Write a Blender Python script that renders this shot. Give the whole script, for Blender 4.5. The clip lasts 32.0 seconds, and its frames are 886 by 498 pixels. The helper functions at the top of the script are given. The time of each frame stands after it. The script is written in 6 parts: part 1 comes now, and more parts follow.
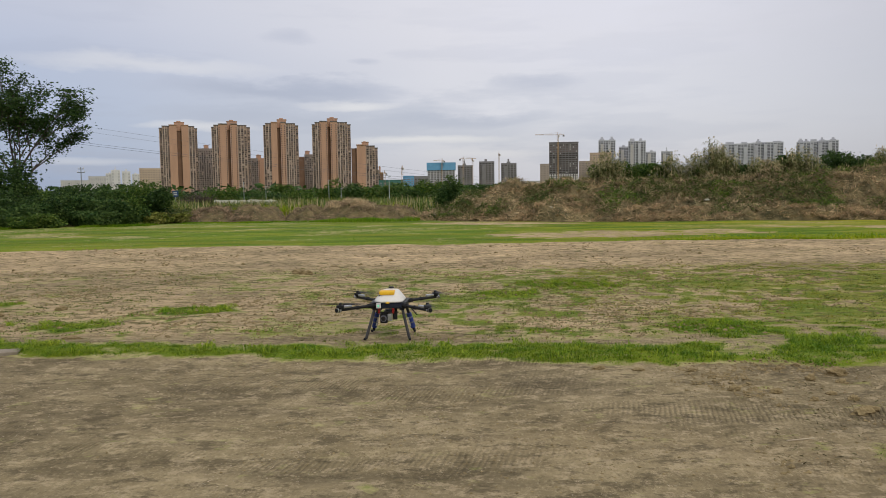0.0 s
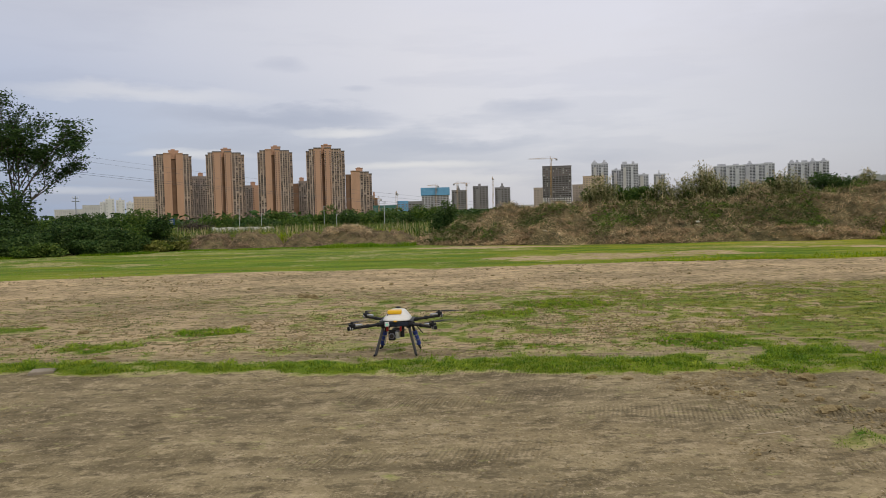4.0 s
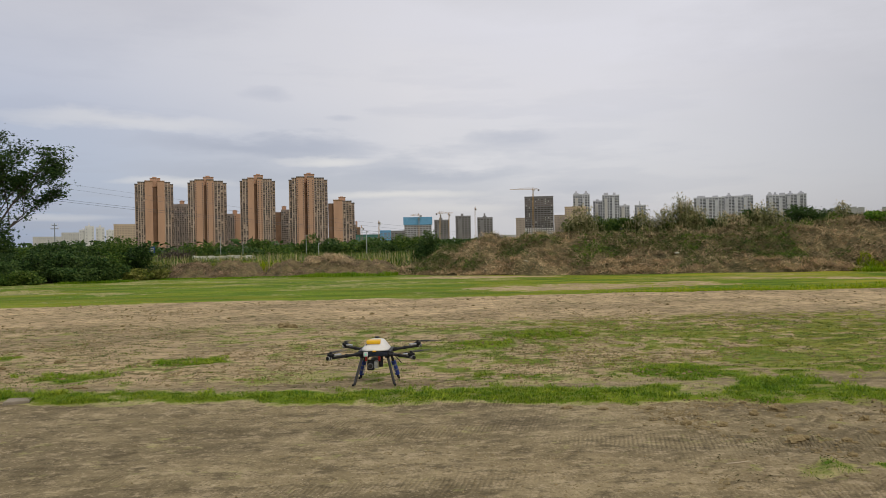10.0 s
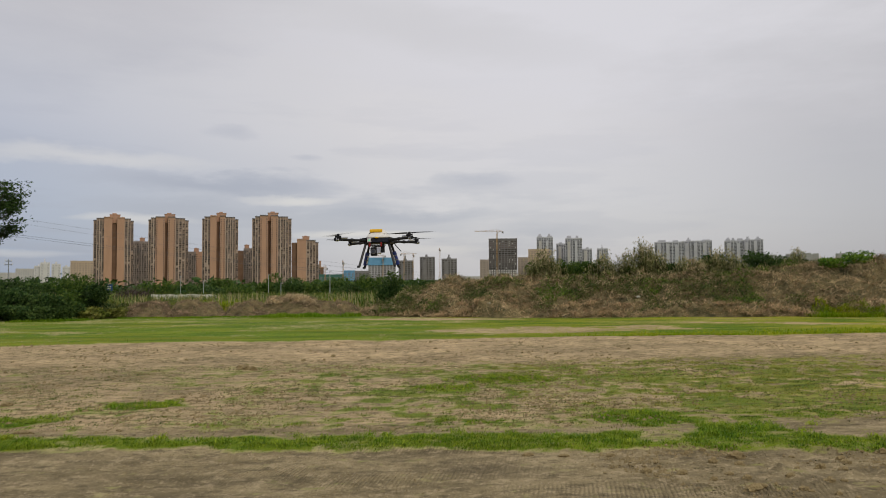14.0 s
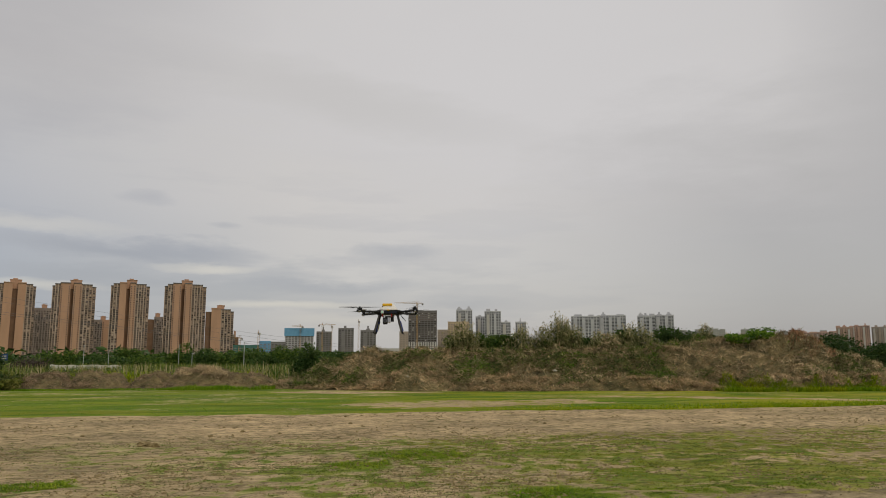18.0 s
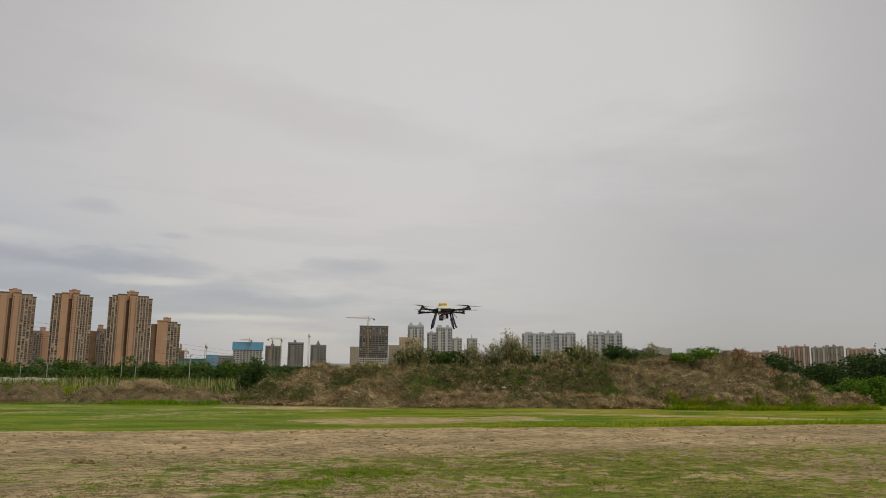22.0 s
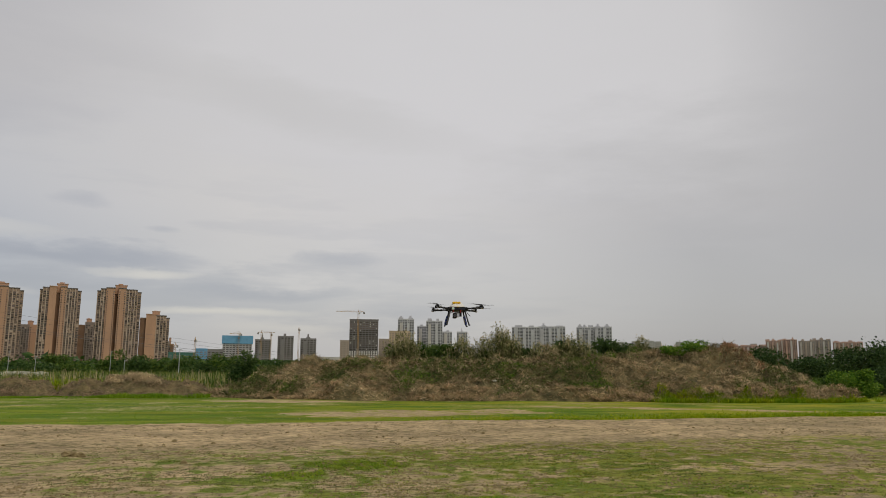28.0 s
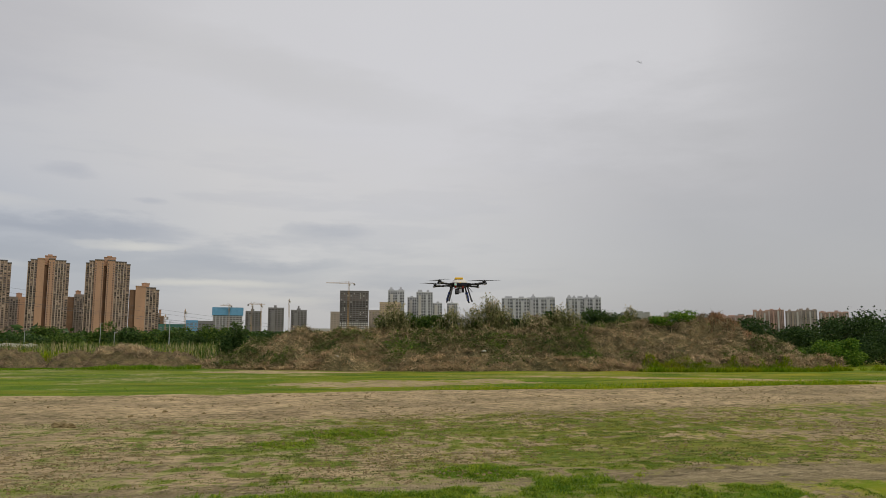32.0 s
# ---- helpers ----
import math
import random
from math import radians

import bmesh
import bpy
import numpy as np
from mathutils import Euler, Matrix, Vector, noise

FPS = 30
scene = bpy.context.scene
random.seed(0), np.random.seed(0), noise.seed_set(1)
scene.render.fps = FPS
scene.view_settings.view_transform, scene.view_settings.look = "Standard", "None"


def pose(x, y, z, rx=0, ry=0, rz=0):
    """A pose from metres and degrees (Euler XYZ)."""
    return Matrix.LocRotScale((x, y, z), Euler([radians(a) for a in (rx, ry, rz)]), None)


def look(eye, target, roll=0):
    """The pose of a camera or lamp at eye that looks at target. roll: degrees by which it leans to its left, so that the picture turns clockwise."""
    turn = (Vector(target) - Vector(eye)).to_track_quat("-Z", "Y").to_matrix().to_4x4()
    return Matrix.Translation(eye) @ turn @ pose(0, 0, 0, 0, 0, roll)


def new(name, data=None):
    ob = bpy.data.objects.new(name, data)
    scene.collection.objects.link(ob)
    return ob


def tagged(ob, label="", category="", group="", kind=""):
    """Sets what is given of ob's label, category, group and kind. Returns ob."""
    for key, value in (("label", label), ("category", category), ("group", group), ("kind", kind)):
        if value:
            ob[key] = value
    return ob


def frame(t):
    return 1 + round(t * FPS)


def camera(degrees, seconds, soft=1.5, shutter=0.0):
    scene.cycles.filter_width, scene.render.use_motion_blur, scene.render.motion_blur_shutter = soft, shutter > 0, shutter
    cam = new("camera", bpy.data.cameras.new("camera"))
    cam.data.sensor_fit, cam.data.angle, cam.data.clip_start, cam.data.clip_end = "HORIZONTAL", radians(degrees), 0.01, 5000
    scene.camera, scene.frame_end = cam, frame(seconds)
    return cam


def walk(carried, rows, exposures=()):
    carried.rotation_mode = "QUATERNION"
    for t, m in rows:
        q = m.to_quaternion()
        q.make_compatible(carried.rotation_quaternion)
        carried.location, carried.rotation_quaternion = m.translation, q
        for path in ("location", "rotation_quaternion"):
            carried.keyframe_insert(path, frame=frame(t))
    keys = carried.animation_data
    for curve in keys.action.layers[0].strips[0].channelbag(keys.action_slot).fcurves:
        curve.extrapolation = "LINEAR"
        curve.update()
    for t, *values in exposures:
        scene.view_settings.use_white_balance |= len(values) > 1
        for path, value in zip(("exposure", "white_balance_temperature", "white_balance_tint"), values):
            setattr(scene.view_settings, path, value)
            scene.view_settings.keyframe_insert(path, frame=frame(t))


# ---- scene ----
cam = camera(60.2, 32.0, soft=0.62, shutter=0.5)
PATH = [
    (0, (0.000, 0.000, 1.600), (0.0000, 1.9948, 1.4564), -0.73),
    (0.5, (-0.068, -0.126, 1.602), (-0.0541, 1.8688, 1.4625), -0.84),
    (1, (-0.080, -0.205, 1.608), (-0.0367, 1.7902, 1.4703), -0.93),
    (1.5, (-0.034, -0.279, 1.609), (0.0162, 1.7157, 1.4734), -0.93),
    (2, (0.039, -0.390, 1.605), (0.0735, 1.6058, 1.4722), -0.98),
    (2.5, (0.067, -0.502, 1.621), (0.0495, 1.4946, 1.5029), -1.18),
    (3, (0.010, -0.562, 1.625), (-0.0227, 1.4357, 1.5309), -1.22),
    (3.5, (-0.071, -0.638, 1.623), (-0.0849, 1.3597, 1.5379), -1.31),
    (4, (-0.099, -0.683, 1.618), (-0.0841, 1.3152, 1.5387), -1.40),
    (4.5, (-0.056, -0.709, 1.628), (-0.0290, 1.2893, 1.5519), -1.33),
    (6.5, (0.002, -0.803, 1.640), (0.0261, 1.1964, 1.5899), -1.06),
    (7, (-0.037, -0.802, 1.637), (-0.0071, 1.1977, 1.5961), -1.11),
    (7.5, (-0.045, -0.795, 1.637), (-0.0094, 1.2040, 1.6071), -1.14),
    (8, (-0.046, -0.791, 1.632), (-0.0037, 1.2084, 1.6094), -1.13),
    (8.5, (-0.049, -0.782, 1.632), (-0.0008, 1.2169, 1.6143), -1.16),
    (9, (-0.055, -0.788, 1.634), (-0.0003, 1.2116, 1.6203), -1.14),
    (9.5, (-0.057, -0.792, 1.635), (0.0017, 1.2070, 1.6255), -1.15),
    (10, (-0.058, -0.794, 1.635), (0.0045, 1.2054, 1.6319), -1.07),
    (10.5, (-0.058, -0.794, 1.633), (0.0123, 1.2044, 1.6367), -0.98),
    (11, (-0.063, -0.793, 1.629), (0.0144, 1.2057, 1.6375), -0.81),
    (11.5, (-0.057, -0.790, 1.635), (0.0264, 1.2084, 1.6485), -0.71),
    (12, (-0.059, -0.794, 1.637), (0.0309, 1.2034, 1.6608), -0.62),
    (12.5, (-0.060, -0.793, 1.640), (0.0366, 1.2045, 1.6766), -0.52),
    (13, (-0.049, -0.785, 1.642), (0.0557, 1.2114, 1.6888), -0.46),
    (13.5, (-0.044, -0.779, 1.648), (0.0857, 1.2155, 1.7058), -0.43),
    (14, (-0.038, -0.783, 1.669), (0.1192, 1.2082, 1.7718), -0.43),
    (14.5, (-0.025, -0.772, 1.697), (0.1654, 1.2107, 1.8777), -0.38),
    (16.5, (0.010, -0.749, 1.692), (0.3115, 1.2061, 1.9864), -0.24),
    (17, (0.010, -0.748, 1.693), (0.3341, 1.2033, 1.9865), -0.17),
    (17.5, (0.012, -0.743, 1.686), (0.3579, 1.2048, 1.9766), -0.11),
    (18, (0.015, -0.739, 1.687), (0.3765, 1.2070, 1.9754), -0.01),
    (18.5, (0.026, -0.729, 1.691), (0.4192, 1.2110, 1.9791), 0.06),
    (19, (0.040, -0.719, 1.697), (0.4533, 1.2154, 1.9894), 0.14),
    (19.5, (0.041, -0.727, 1.697), (0.4659, 1.2041, 1.9956), 0.25),
    (20, (0.052, -0.727, 1.699), (0.4864, 1.2008, 2.0056), 0.31),
    (20.5, (0.054, -0.737, 1.694), (0.4974, 1.1872, 2.0082), 0.39),
    (21, (0.067, -0.735, 1.700), (0.5225, 1.1860, 2.0203), 0.43),
    (21.5, (0.077, -0.732, 1.701), (0.5436, 1.1853, 2.0268), 0.48),
    (22, (0.075, -0.724, 1.698), (0.5550, 1.1892, 2.0275), 0.54),
    (22.5, (0.075, -0.727, 1.694), (0.5646, 1.1833, 2.0289), 0.59),
    (23, (0.077, -0.721, 1.700), (0.5761, 1.1863, 2.0374), 0.60),
    (23.5, (0.087, -0.722, 1.695), (0.5917, 1.1835, 2.0334), 0.57),
    (24, (0.079, -0.722, 1.701), (0.5866, 1.1823, 2.0385), 0.55),
    (24.5, (0.083, -0.729, 1.693), (0.5930, 1.1751, 2.0318), 0.50),
    (25, (0.085, -0.730, 1.693), (0.5962, 1.1739, 2.0310), 0.48),
    (25.5, (0.085, -0.726, 1.694), (0.5980, 1.1769, 2.0316), 0.50),
    (27.5, (0.067, -0.721, 1.688), (0.5863, 1.1821, 2.0174), 0.47),
    (28, (0.050, -0.718, 1.682), (0.5556, 1.1912, 1.9951), 0.47),
    (28.5, (0.047, -0.718, 1.681), (0.5474, 1.1966, 1.9734), 0.39),
    (29, (0.056, -0.704, 1.673), (0.5573, 1.2118, 1.9501), 0.28),
    (29.5, (0.064, -0.695, 1.674), (0.5686, 1.2224, 1.9378), 0.25),
    (30, (0.061, -0.693, 1.677), (0.5738, 1.2236, 1.9306), 0.19),
    (30.5, (0.060, -0.687, 1.674), (0.5789, 1.2288, 1.9207), 0.19),
    (31, (0.065, -0.703, 1.679), (0.5898, 1.2112, 1.9220), 0.23),
    (31.5, (0.071, -0.691, 1.674), (0.6008, 1.2219, 1.9148), 0.26),
    (32, (0.067, -0.685, 1.668), (0.6008, 1.2275, 1.9073), 0.28),
]
EXPOSURES = [(0, 0.15, 6250, 11), (4, 0.12, 6290, 11), (9, 0.09, 6400, 10.5), (12, 0.07, 6460, 10), (14, 0.00, 6540, 9.5), (17, -0.20, 6850, 7.5), (19, -0.17, 6870, 7.5), (25, -0.18, 6900, 7.5), (28, -0.15, 6740, 7.5), (32, -0.13, 6600, 7.5)]
walk(cam, [(t, look(eye, target, roll)) for t, eye, target, roll in PATH], EXPOSURES)

# ---- sky and sun: a bright overcast afternoon ----
world = bpy.data.worlds.new("overcast_sky")
scene.world = world
world.use_nodes = True
wn, wl = world.node_tree.nodes, world.node_tree.links
wn.clear()
SUN_UP, SUN_TURN = radians(48), radians(150)


def wnode(kind, **sockets):
    n = wn.new(kind)
    for key, value in sockets.items():
        n.inputs[key].default_value = value
    return n


w_out = wn.new("ShaderNodeOutputWorld")
w_bg = wnode("ShaderNodeBackground", Strength=0.10)
w_sky = wn.new("ShaderNodeTexSky")
w_sky.sky_type = "NISHITA"
w_sky.sun_disc = False
w_sky.sun_elevation, w_sky.sun_rotation = SUN_UP, SUN_TURN
w_sky.air_density, w_sky.dust_density = 1.4, 3.0
w_tc = wn.new("ShaderNodeTexCoord")
w_sep = wn.new("ShaderNodeSeparateXYZ")
wl.new(w_tc.outputs["Generated"], w_sep.inputs[0])


def wmath(op, a, b=None, clamp=False):
    n = wn.new("ShaderNodeMath")
    n.operation, n.use_clamp = op, clamp
    for i, v in enumerate((a, b)):
        if v is None:
            continue
        if isinstance(v, (int, float)):
            n.inputs[i].default_value = v
        else:
            wl.new(v, n.inputs[i])
    return n.outputs[0]


# cloud deck: the view direction is projected onto a flat layer overhead
w_up = wmath("ADD", wmath("MAXIMUM", w_sep.outputs[2], 0.0), 0.10)
w_px = wmath("DIVIDE", w_sep.outputs[0], w_up)
w_py = wmath("DIVIDE", w_sep.outputs[1], w_up)
w_comb = wn.new("ShaderNodeCombineXYZ")
wl.new(w_px, w_comb.inputs[0])
wl.new(w_py, w_comb.inputs[1])


def wnoise(scale, detail, rough, off):
    m = wn.new("ShaderNodeMapping")
    m.inputs["Location"].default_value = off
    m.inputs["Rotation"].default_value = (0, 0, radians(-14))
    m.inputs["Scale"].default_value = (scale * 0.75, scale, scale)
    wl.new(w_comb.outputs[0], m.inputs[0])
    n = wn.new("ShaderNodeTexNoise")
    n.inputs["Scale"].default_value = 1.0
    n.inputs["Detail"].default_value = detail
    n.inputs["Roughness"].default_value = rough
    wl.new(m.outputs[0], n.inputs["Vector"])
    return n.outputs[0]


def wramp(fac, stops):
    r = wn.new("ShaderNodeValToRGB")
    r.color_ramp.interpolation = "EASE"
    while len(r.color_ramp.elements) < len(stops):
        r.color_ramp.elements.new(0.5)
    for e, (p, c) in zip(r.color_ramp.elements, stops):
        e.position, e.color = p, (*c, 1)
    wl.new(fac, r.inputs[0])
    return r.outputs[0]


def wmix(fac, a, b, blend="MIX"):
    n = wn.new("ShaderNodeMix")
    n.data_type, n.blend_type = "RGBA", blend
    for sock, v in ((n.inputs[0], fac), (n.inputs[6], a), (n.inputs[7], b)):
        if isinstance(v, (int, float)):
            sock.default_value = v
        elif isinstance(v, tuple):
            sock.default_value = (*v, 1)
        else:
            wl.new(v, sock)
    return n.outputs[2]


def wband(sx, sz, turn, detail, rough, off):
    """Noise on the bare direction, drawn out along the horizon."""
    m = wn.new("ShaderNodeMapping")
    m.inputs["Location"].default_value = off
    m.inputs["Rotation"].default_value = (0, radians(turn), 0)
    m.inputs["Scale"].default_value = (sx, sx, sz)
    wl.new(w_tc.outputs["Generated"], m.inputs[0])
    n = wn.new("ShaderNodeTexNoise")
    n.inputs["Scale"].default_value, n.inputs["Detail"].default_value, n.inputs["Roughness"].default_value = 1.0, detail, rough
    wl.new(m.outputs[0], n.inputs["Vector"])
    return n.outputs[0]


# the same direction as bearing and height above the horizon, in degrees
w_az = wmath("MULTIPLY", wmath("ARCTAN2", w_sep.outputs[0], w_sep.outputs[1]), 180 / math.pi)
w_el = wmath("MULTIPLY", wmath("ARCSINE", w_sep.outputs[2]), 180 / math.pi)
w_ruffle = wband(7.0, 26.0, 2, 6.0, 0.6, (2.7, 0.8, 1.4))
w_fray = wband(5.0, 14.0, -3, 5.0, 0.55, (7.1, 3.3, 0.2))


def wcloud(below, az, el, half_az, half_el, tint, strength, rough=1.0, tilt=0.0):
    """A bank of cloud drawn out along the horizon, its edges frayed by noise, laid over what is below."""
    d_az = wmath("SUBTRACT", wmath("ADD", w_az, wmath("MULTIPLY", wmath("SUBTRACT", w_fray, 0.5), 9.0 * rough)), az)
    d_el = wmath("SUBTRACT", wmath("ADD", w_el, wmath("MULTIPLY", wmath("SUBTRACT", w_ruffle, 0.5), 3.2 * half_el * rough)), el)
    if tilt:
        d_el = wmath("SUBTRACT", d_el, wmath("MULTIPLY", d_az, tilt))
    u, v = wmath("DIVIDE", d_az, half_az), wmath("DIVIDE", d_el, half_el)
    k = wmath("SUBTRACT", 1.0, wmath("ADD", wmath("MULTIPLY", u, u), wmath("MULTIPLY", v, v)), clamp=True)
    k = wmath("MULTIPLY", wmath("POWER", k, 1.25), strength, clamp=True)
    return wmix(k, below, tint)


big = wramp(wnoise(0.30, 3.0, 0.5, (3.1, 0.7, 0)), [(0.30, (0, 0, 0)), (0.72, (1, 1, 1))])
broad = wramp(wband(1.6, 3.2, 14, 4.0, 0.5, (0.4, 2.2, 0.9)), [(0.35, (0, 0, 0)), (0.68, (1, 1, 1))])
deck = wmix(big, (5.65, 5.6, 5.95), (6.5, 6.42, 6.75))
deck = wmix(wmath("MULTIPLY", broad, 0.4), deck, (5.35, 5.25, 5.48))
# thinner, brighter cloud half-way up; thicker and greyer low down on the far side of the mound
deck = wcloud(deck, 16, 22, 34, 21, (7.0, 6.95, 7.45), 0.75, 0.25)
deck = wcloud(deck, -9, 12, 17, 6, (7.0, 6.85, 6.95), 0.45, 0.3)
deck = wcloud(deck, 40, 6, 30, 16, (4.75, 4.76, 5.08), 0.72, 0.25)
deck = wcloud(deck, 52, 24, 17, 22, (4.4, 4.42, 4.8), 0.75, 0.25)
deck = wcloud(deck, 3, 19.2, 17, 2.4, (5.5, 5.45, 5.65), 0.38, 0.5, -0.16)
deck = wcloud(deck, -24, 26, 22, 13, (4.7, 4.7, 5.2), 0.65, 0.3)
deck = wcloud(deck, 9, 5, 26, 11, (7.0, 6.9, 7.1), 0.6, 0.25)
low = wmath("SUBTRACT", 1.0, wmath("MULTIPLY", w_sep.outputs[2], 3.6), clamp=True)
# towards the towers the deck is bluer and breaks into long streaks
side = wmath("ADD", 0.85, wmath("MULTIPLY", w_sep.outputs[0], -1.35), clamp=True)
veil = wmath("MULTIPLY", wmath("MULTIPLY", w_sep.outputs[0], -1.9, clamp=True), wmath("SUBTRACT", 1.15, wmath("MULTIPLY", w_sep.outputs[2], 3.4), clamp=True))
deck = wmix(veil, deck, (3.35, 4.15, 5.75))
streak = wramp(wband(4.2, 30.0, 3, 6.0, 0.55, (1.3, 0.2, 3.4)), [(0.49, (0, 0, 0)), (0.62, (1, 1, 1))])
deck = wmix(wmath("MULTIPLY", wmath("MULTIPLY", wmath("MULTIPLY", streak, low), side), 0.55), deck, (3.9, 4.15, 5.0))
SLATE, CREAM = (4.1, 4.35, 5.15), (7.4, 7.2, 7.05)
for spec in [(-3, 5.6, 18, 2.6, (4.75, 4.95, 5.6), 0.65), (-12.5, 8.2, 9.5, 1.1, SLATE, 0.95), (-14, 6.3, 8, 0.8, SLATE, 0.6), (2, 6.2, 8, 0.7, SLATE, 0.55), (7.3, 8.5, 3.0, 0.8, SLATE, 0.5), (-11, 12.0, 2.6, 0.5, SLATE, 0.4),
             (-6, 10.2, 2.0, 0.35, SLATE, 0.4), (12, 4.8, 6, 0.6, SLATE, 0.35), (-7, 7.3, 3.8, 0.5, CREAM, 0.8), (-1, 4.7, 6.5, 0.45, CREAM, 0.9), (-21, 9.8, 9, 0.9, CREAM, 0.5), (-17, 5.6, 5, 0.45, CREAM, 0.6), (3, 3.5, 5, 0.4, CREAM, 0.4), (-24, 3.2, 4, 0.3, CREAM, 0.4)]:
    deck = wcloud(deck, spec[0], spec[1] - 0.65, *spec[2:])
# near the horizon the deck thins and the sky behind tints it
sky_share = wmath("MULTIPLY", wmath("SUBTRACT", 1.0, wmath("MULTIPLY", w_sep.outputs[2], 5.0), clamp=True), 0.25)
deck = wmix(sky_share, deck, w_sky.outputs[0])
wl.new(deck, w_bg.inputs["Color"])
wl.new(w_bg.outputs[0], w_out.inputs[0])

sun = new("sun", bpy.data.lights.new("sun", "SUN"))
sun.data.energy, sun.data.angle, sun.data.color = 1.3, radians(18), (1.0, 0.93, 0.80)
sun.matrix_world = pose(0, 0, 60) @ Euler((radians(90) - SUN_UP, 0, math.pi - SUN_TURN)).to_matrix().to_4x4()


# ---- materials ----
def material(name, base, vary=None, scale=4.0, rough=0.8, metal=0.0, bump=0.0, bump_scale=30.0, spec=0.3, islands=0.0, objects=0.0, glow=None, stretch=(1, 1, 1), detail=5.0, thin=0.0):
    """A surface with two scales of colour variation, fine relief and, if asked, a shift per island or per object."""
    m = bpy.data.materials.new(name)
    m.use_nodes = True
    ns, ls = m.node_tree.nodes, m.node_tree.links
    b = ns["Principled BSDF"]
    b.inputs["Roughness"].default_value, b.inputs["Metallic"].default_value = rough, metal
    b.inputs["Specular IOR Level"].default_value = spec
    tc = ns.new("ShaderNodeTexCoord")
    mp = ns.new("ShaderNodeMapping")
    mp.inputs["Scale"].default_value = stretch
    ls.new(tc.outputs["Object"], mp.inputs[0])
    n1, n2 = ns.new("ShaderNodeTexNoise"), ns.new("ShaderNodeTexNoise")
    for n, s in ((n1, scale), (n2, scale * 9)):
        n.inputs["Scale"].default_value, n.inputs["Detail"].default_value = s, detail
        ls.new(mp.outputs[0], n.inputs["Vector"])
    mix = ns.new("ShaderNodeMix")
    mix.data_type = "RGBA"
    vary = vary or tuple(c * 0.72 for c in base)
    mix.inputs[6].default_value, mix.inputs[7].default_value = (*base, 1), (*vary, 1)
    add = ns.new("ShaderNodeMath")
    add.operation = "MULTIPLY_ADD"
    ls.new(n2.outputs[0], add.inputs[0])
    add.inputs[1].default_value = 0.5
    ls.new(n1.outputs[0], add.inputs[2])
    rp = ns.new("ShaderNodeMapRange")
    rp.inputs[1].default_value, rp.inputs[2].default_value = 0.55, 0.95
    ls.new(add.outputs[0], rp.inputs[0])
    ls.new(rp.outputs[0], mix.inputs[0])
    col = mix.outputs[2]
    for amount, kind, sock in ((islands, "ShaderNodeNewGeometry", "Random Per Island"), (objects, "ShaderNodeObjectInfo", "Random")):
        if amount:
            g = ns.new(kind)
            hs = ns.new("ShaderNodeHueSaturation")
            mr = ns.new("ShaderNodeMapRange")
            mr.inputs[3].default_value, mr.inputs[4].default_value = 1 - amount, 1 + amount
            ls.new(g.outputs[sock], mr.inputs[0])
            ls.new(mr.outputs[0], hs.inputs["Value"])
            mh = ns.new("ShaderNodeMapRange")
            mh.inputs[3].default_value, mh.inputs[4].default_value = 0.5 + amount * 0.05, 0.5 - amount * 0.05
            ls.new(g.outputs[sock], mh.inputs[0])
            ls.new(mh.outputs[0], hs.inputs["Hue"])
            ls.new(col, hs.inputs["Color"])
            col = hs.outputs[0]
    ls.new(col, b.inputs["Base Color"])
    if bump:
        n3, bp = ns.new("ShaderNodeTexNoise"), ns.new("ShaderNodeBump")
        n3.inputs["Scale"].default_value, n3.inputs["Detail"].default_value = bump_scale, 6
        ls.new(mp.outputs[0], n3.inputs["Vector"])
        bp.inputs["Strength"].default_value, bp.inputs["Distance"].default_value = bump, 0.6 / bump_scale
        ls.new(n3.outputs[0], bp.inputs["Height"])
        ls.new(bp.outputs[0], b.inputs["Normal"])
    if glow:
        b.inputs["Emission Color"].default_value, b.inputs["Emission Strength"].default_value = (*glow[:3], 1), glow[3]
    if thin:
        tr, ms = ns.new("ShaderNodeBsdfTranslucent"), ns.new("ShaderNodeMixShader")
        ls.new(col, tr.inputs[0])
        ms.inputs[0].default_value = thin
        ls.new(b.outputs[0], ms.inputs[1])
        ls.new(tr.outputs[0], ms.inputs[2])
        ls.new(ms.outputs[0], ns["Material Output"].inputs[0])
    return m


GRASS = material("grass_blades", (0.082, 0.190, 0.008), (0.225, 0.305, 0.022), 4.5, 0.6, spec=0.12, islands=0.55, thin=0.25)
GRASS_DULL = material("dull_grass_blades", (0.105, 0.142, 0.020), (0.25, 0.25, 0.052), 1.5, 0.7, spec=0.12, islands=0.45, thin=0.25)
VERGE = material("verge_grass_blades", (0.15, 0.27, 0.008), (0.36, 0.38, 0.02), 0.28, 0.6, spec=0.12, islands=0.2, thin=0.5)
DARK_TURF = material("dark_turf_blades", (0.062, 0.108, 0.016), (0.135, 0.165, 0.035), 2.0, 0.7, spec=0.1, islands=0.4, thin=0.2)
BRIGHT_GRASS = material("coarse_grass_blades", (0.130, 0.255, 0.010), (0.30, 0.37, 0.03), 3.0, 0.55, spec=0.15, islands=0.4, thin=0.3)
THATCH = material("dead_thatch", (0.25, 0.20, 0.095), (0.115, 0.094, 0.042), 1.2, 0.9, islands=0.6)
PALE_LITTER = material("pale_straw_litter", (0.50, 0.43, 0.30), (0.33, 0.27, 0.18), 2.0, 0.9, islands=0.4)
FOOT = material("foot_grass_blades", (0.160, 0.300, 0.006), (0.34, 0.37, 0.015), 0.8, 0.6, spec=0.12, islands=0.35, thin=0.45)
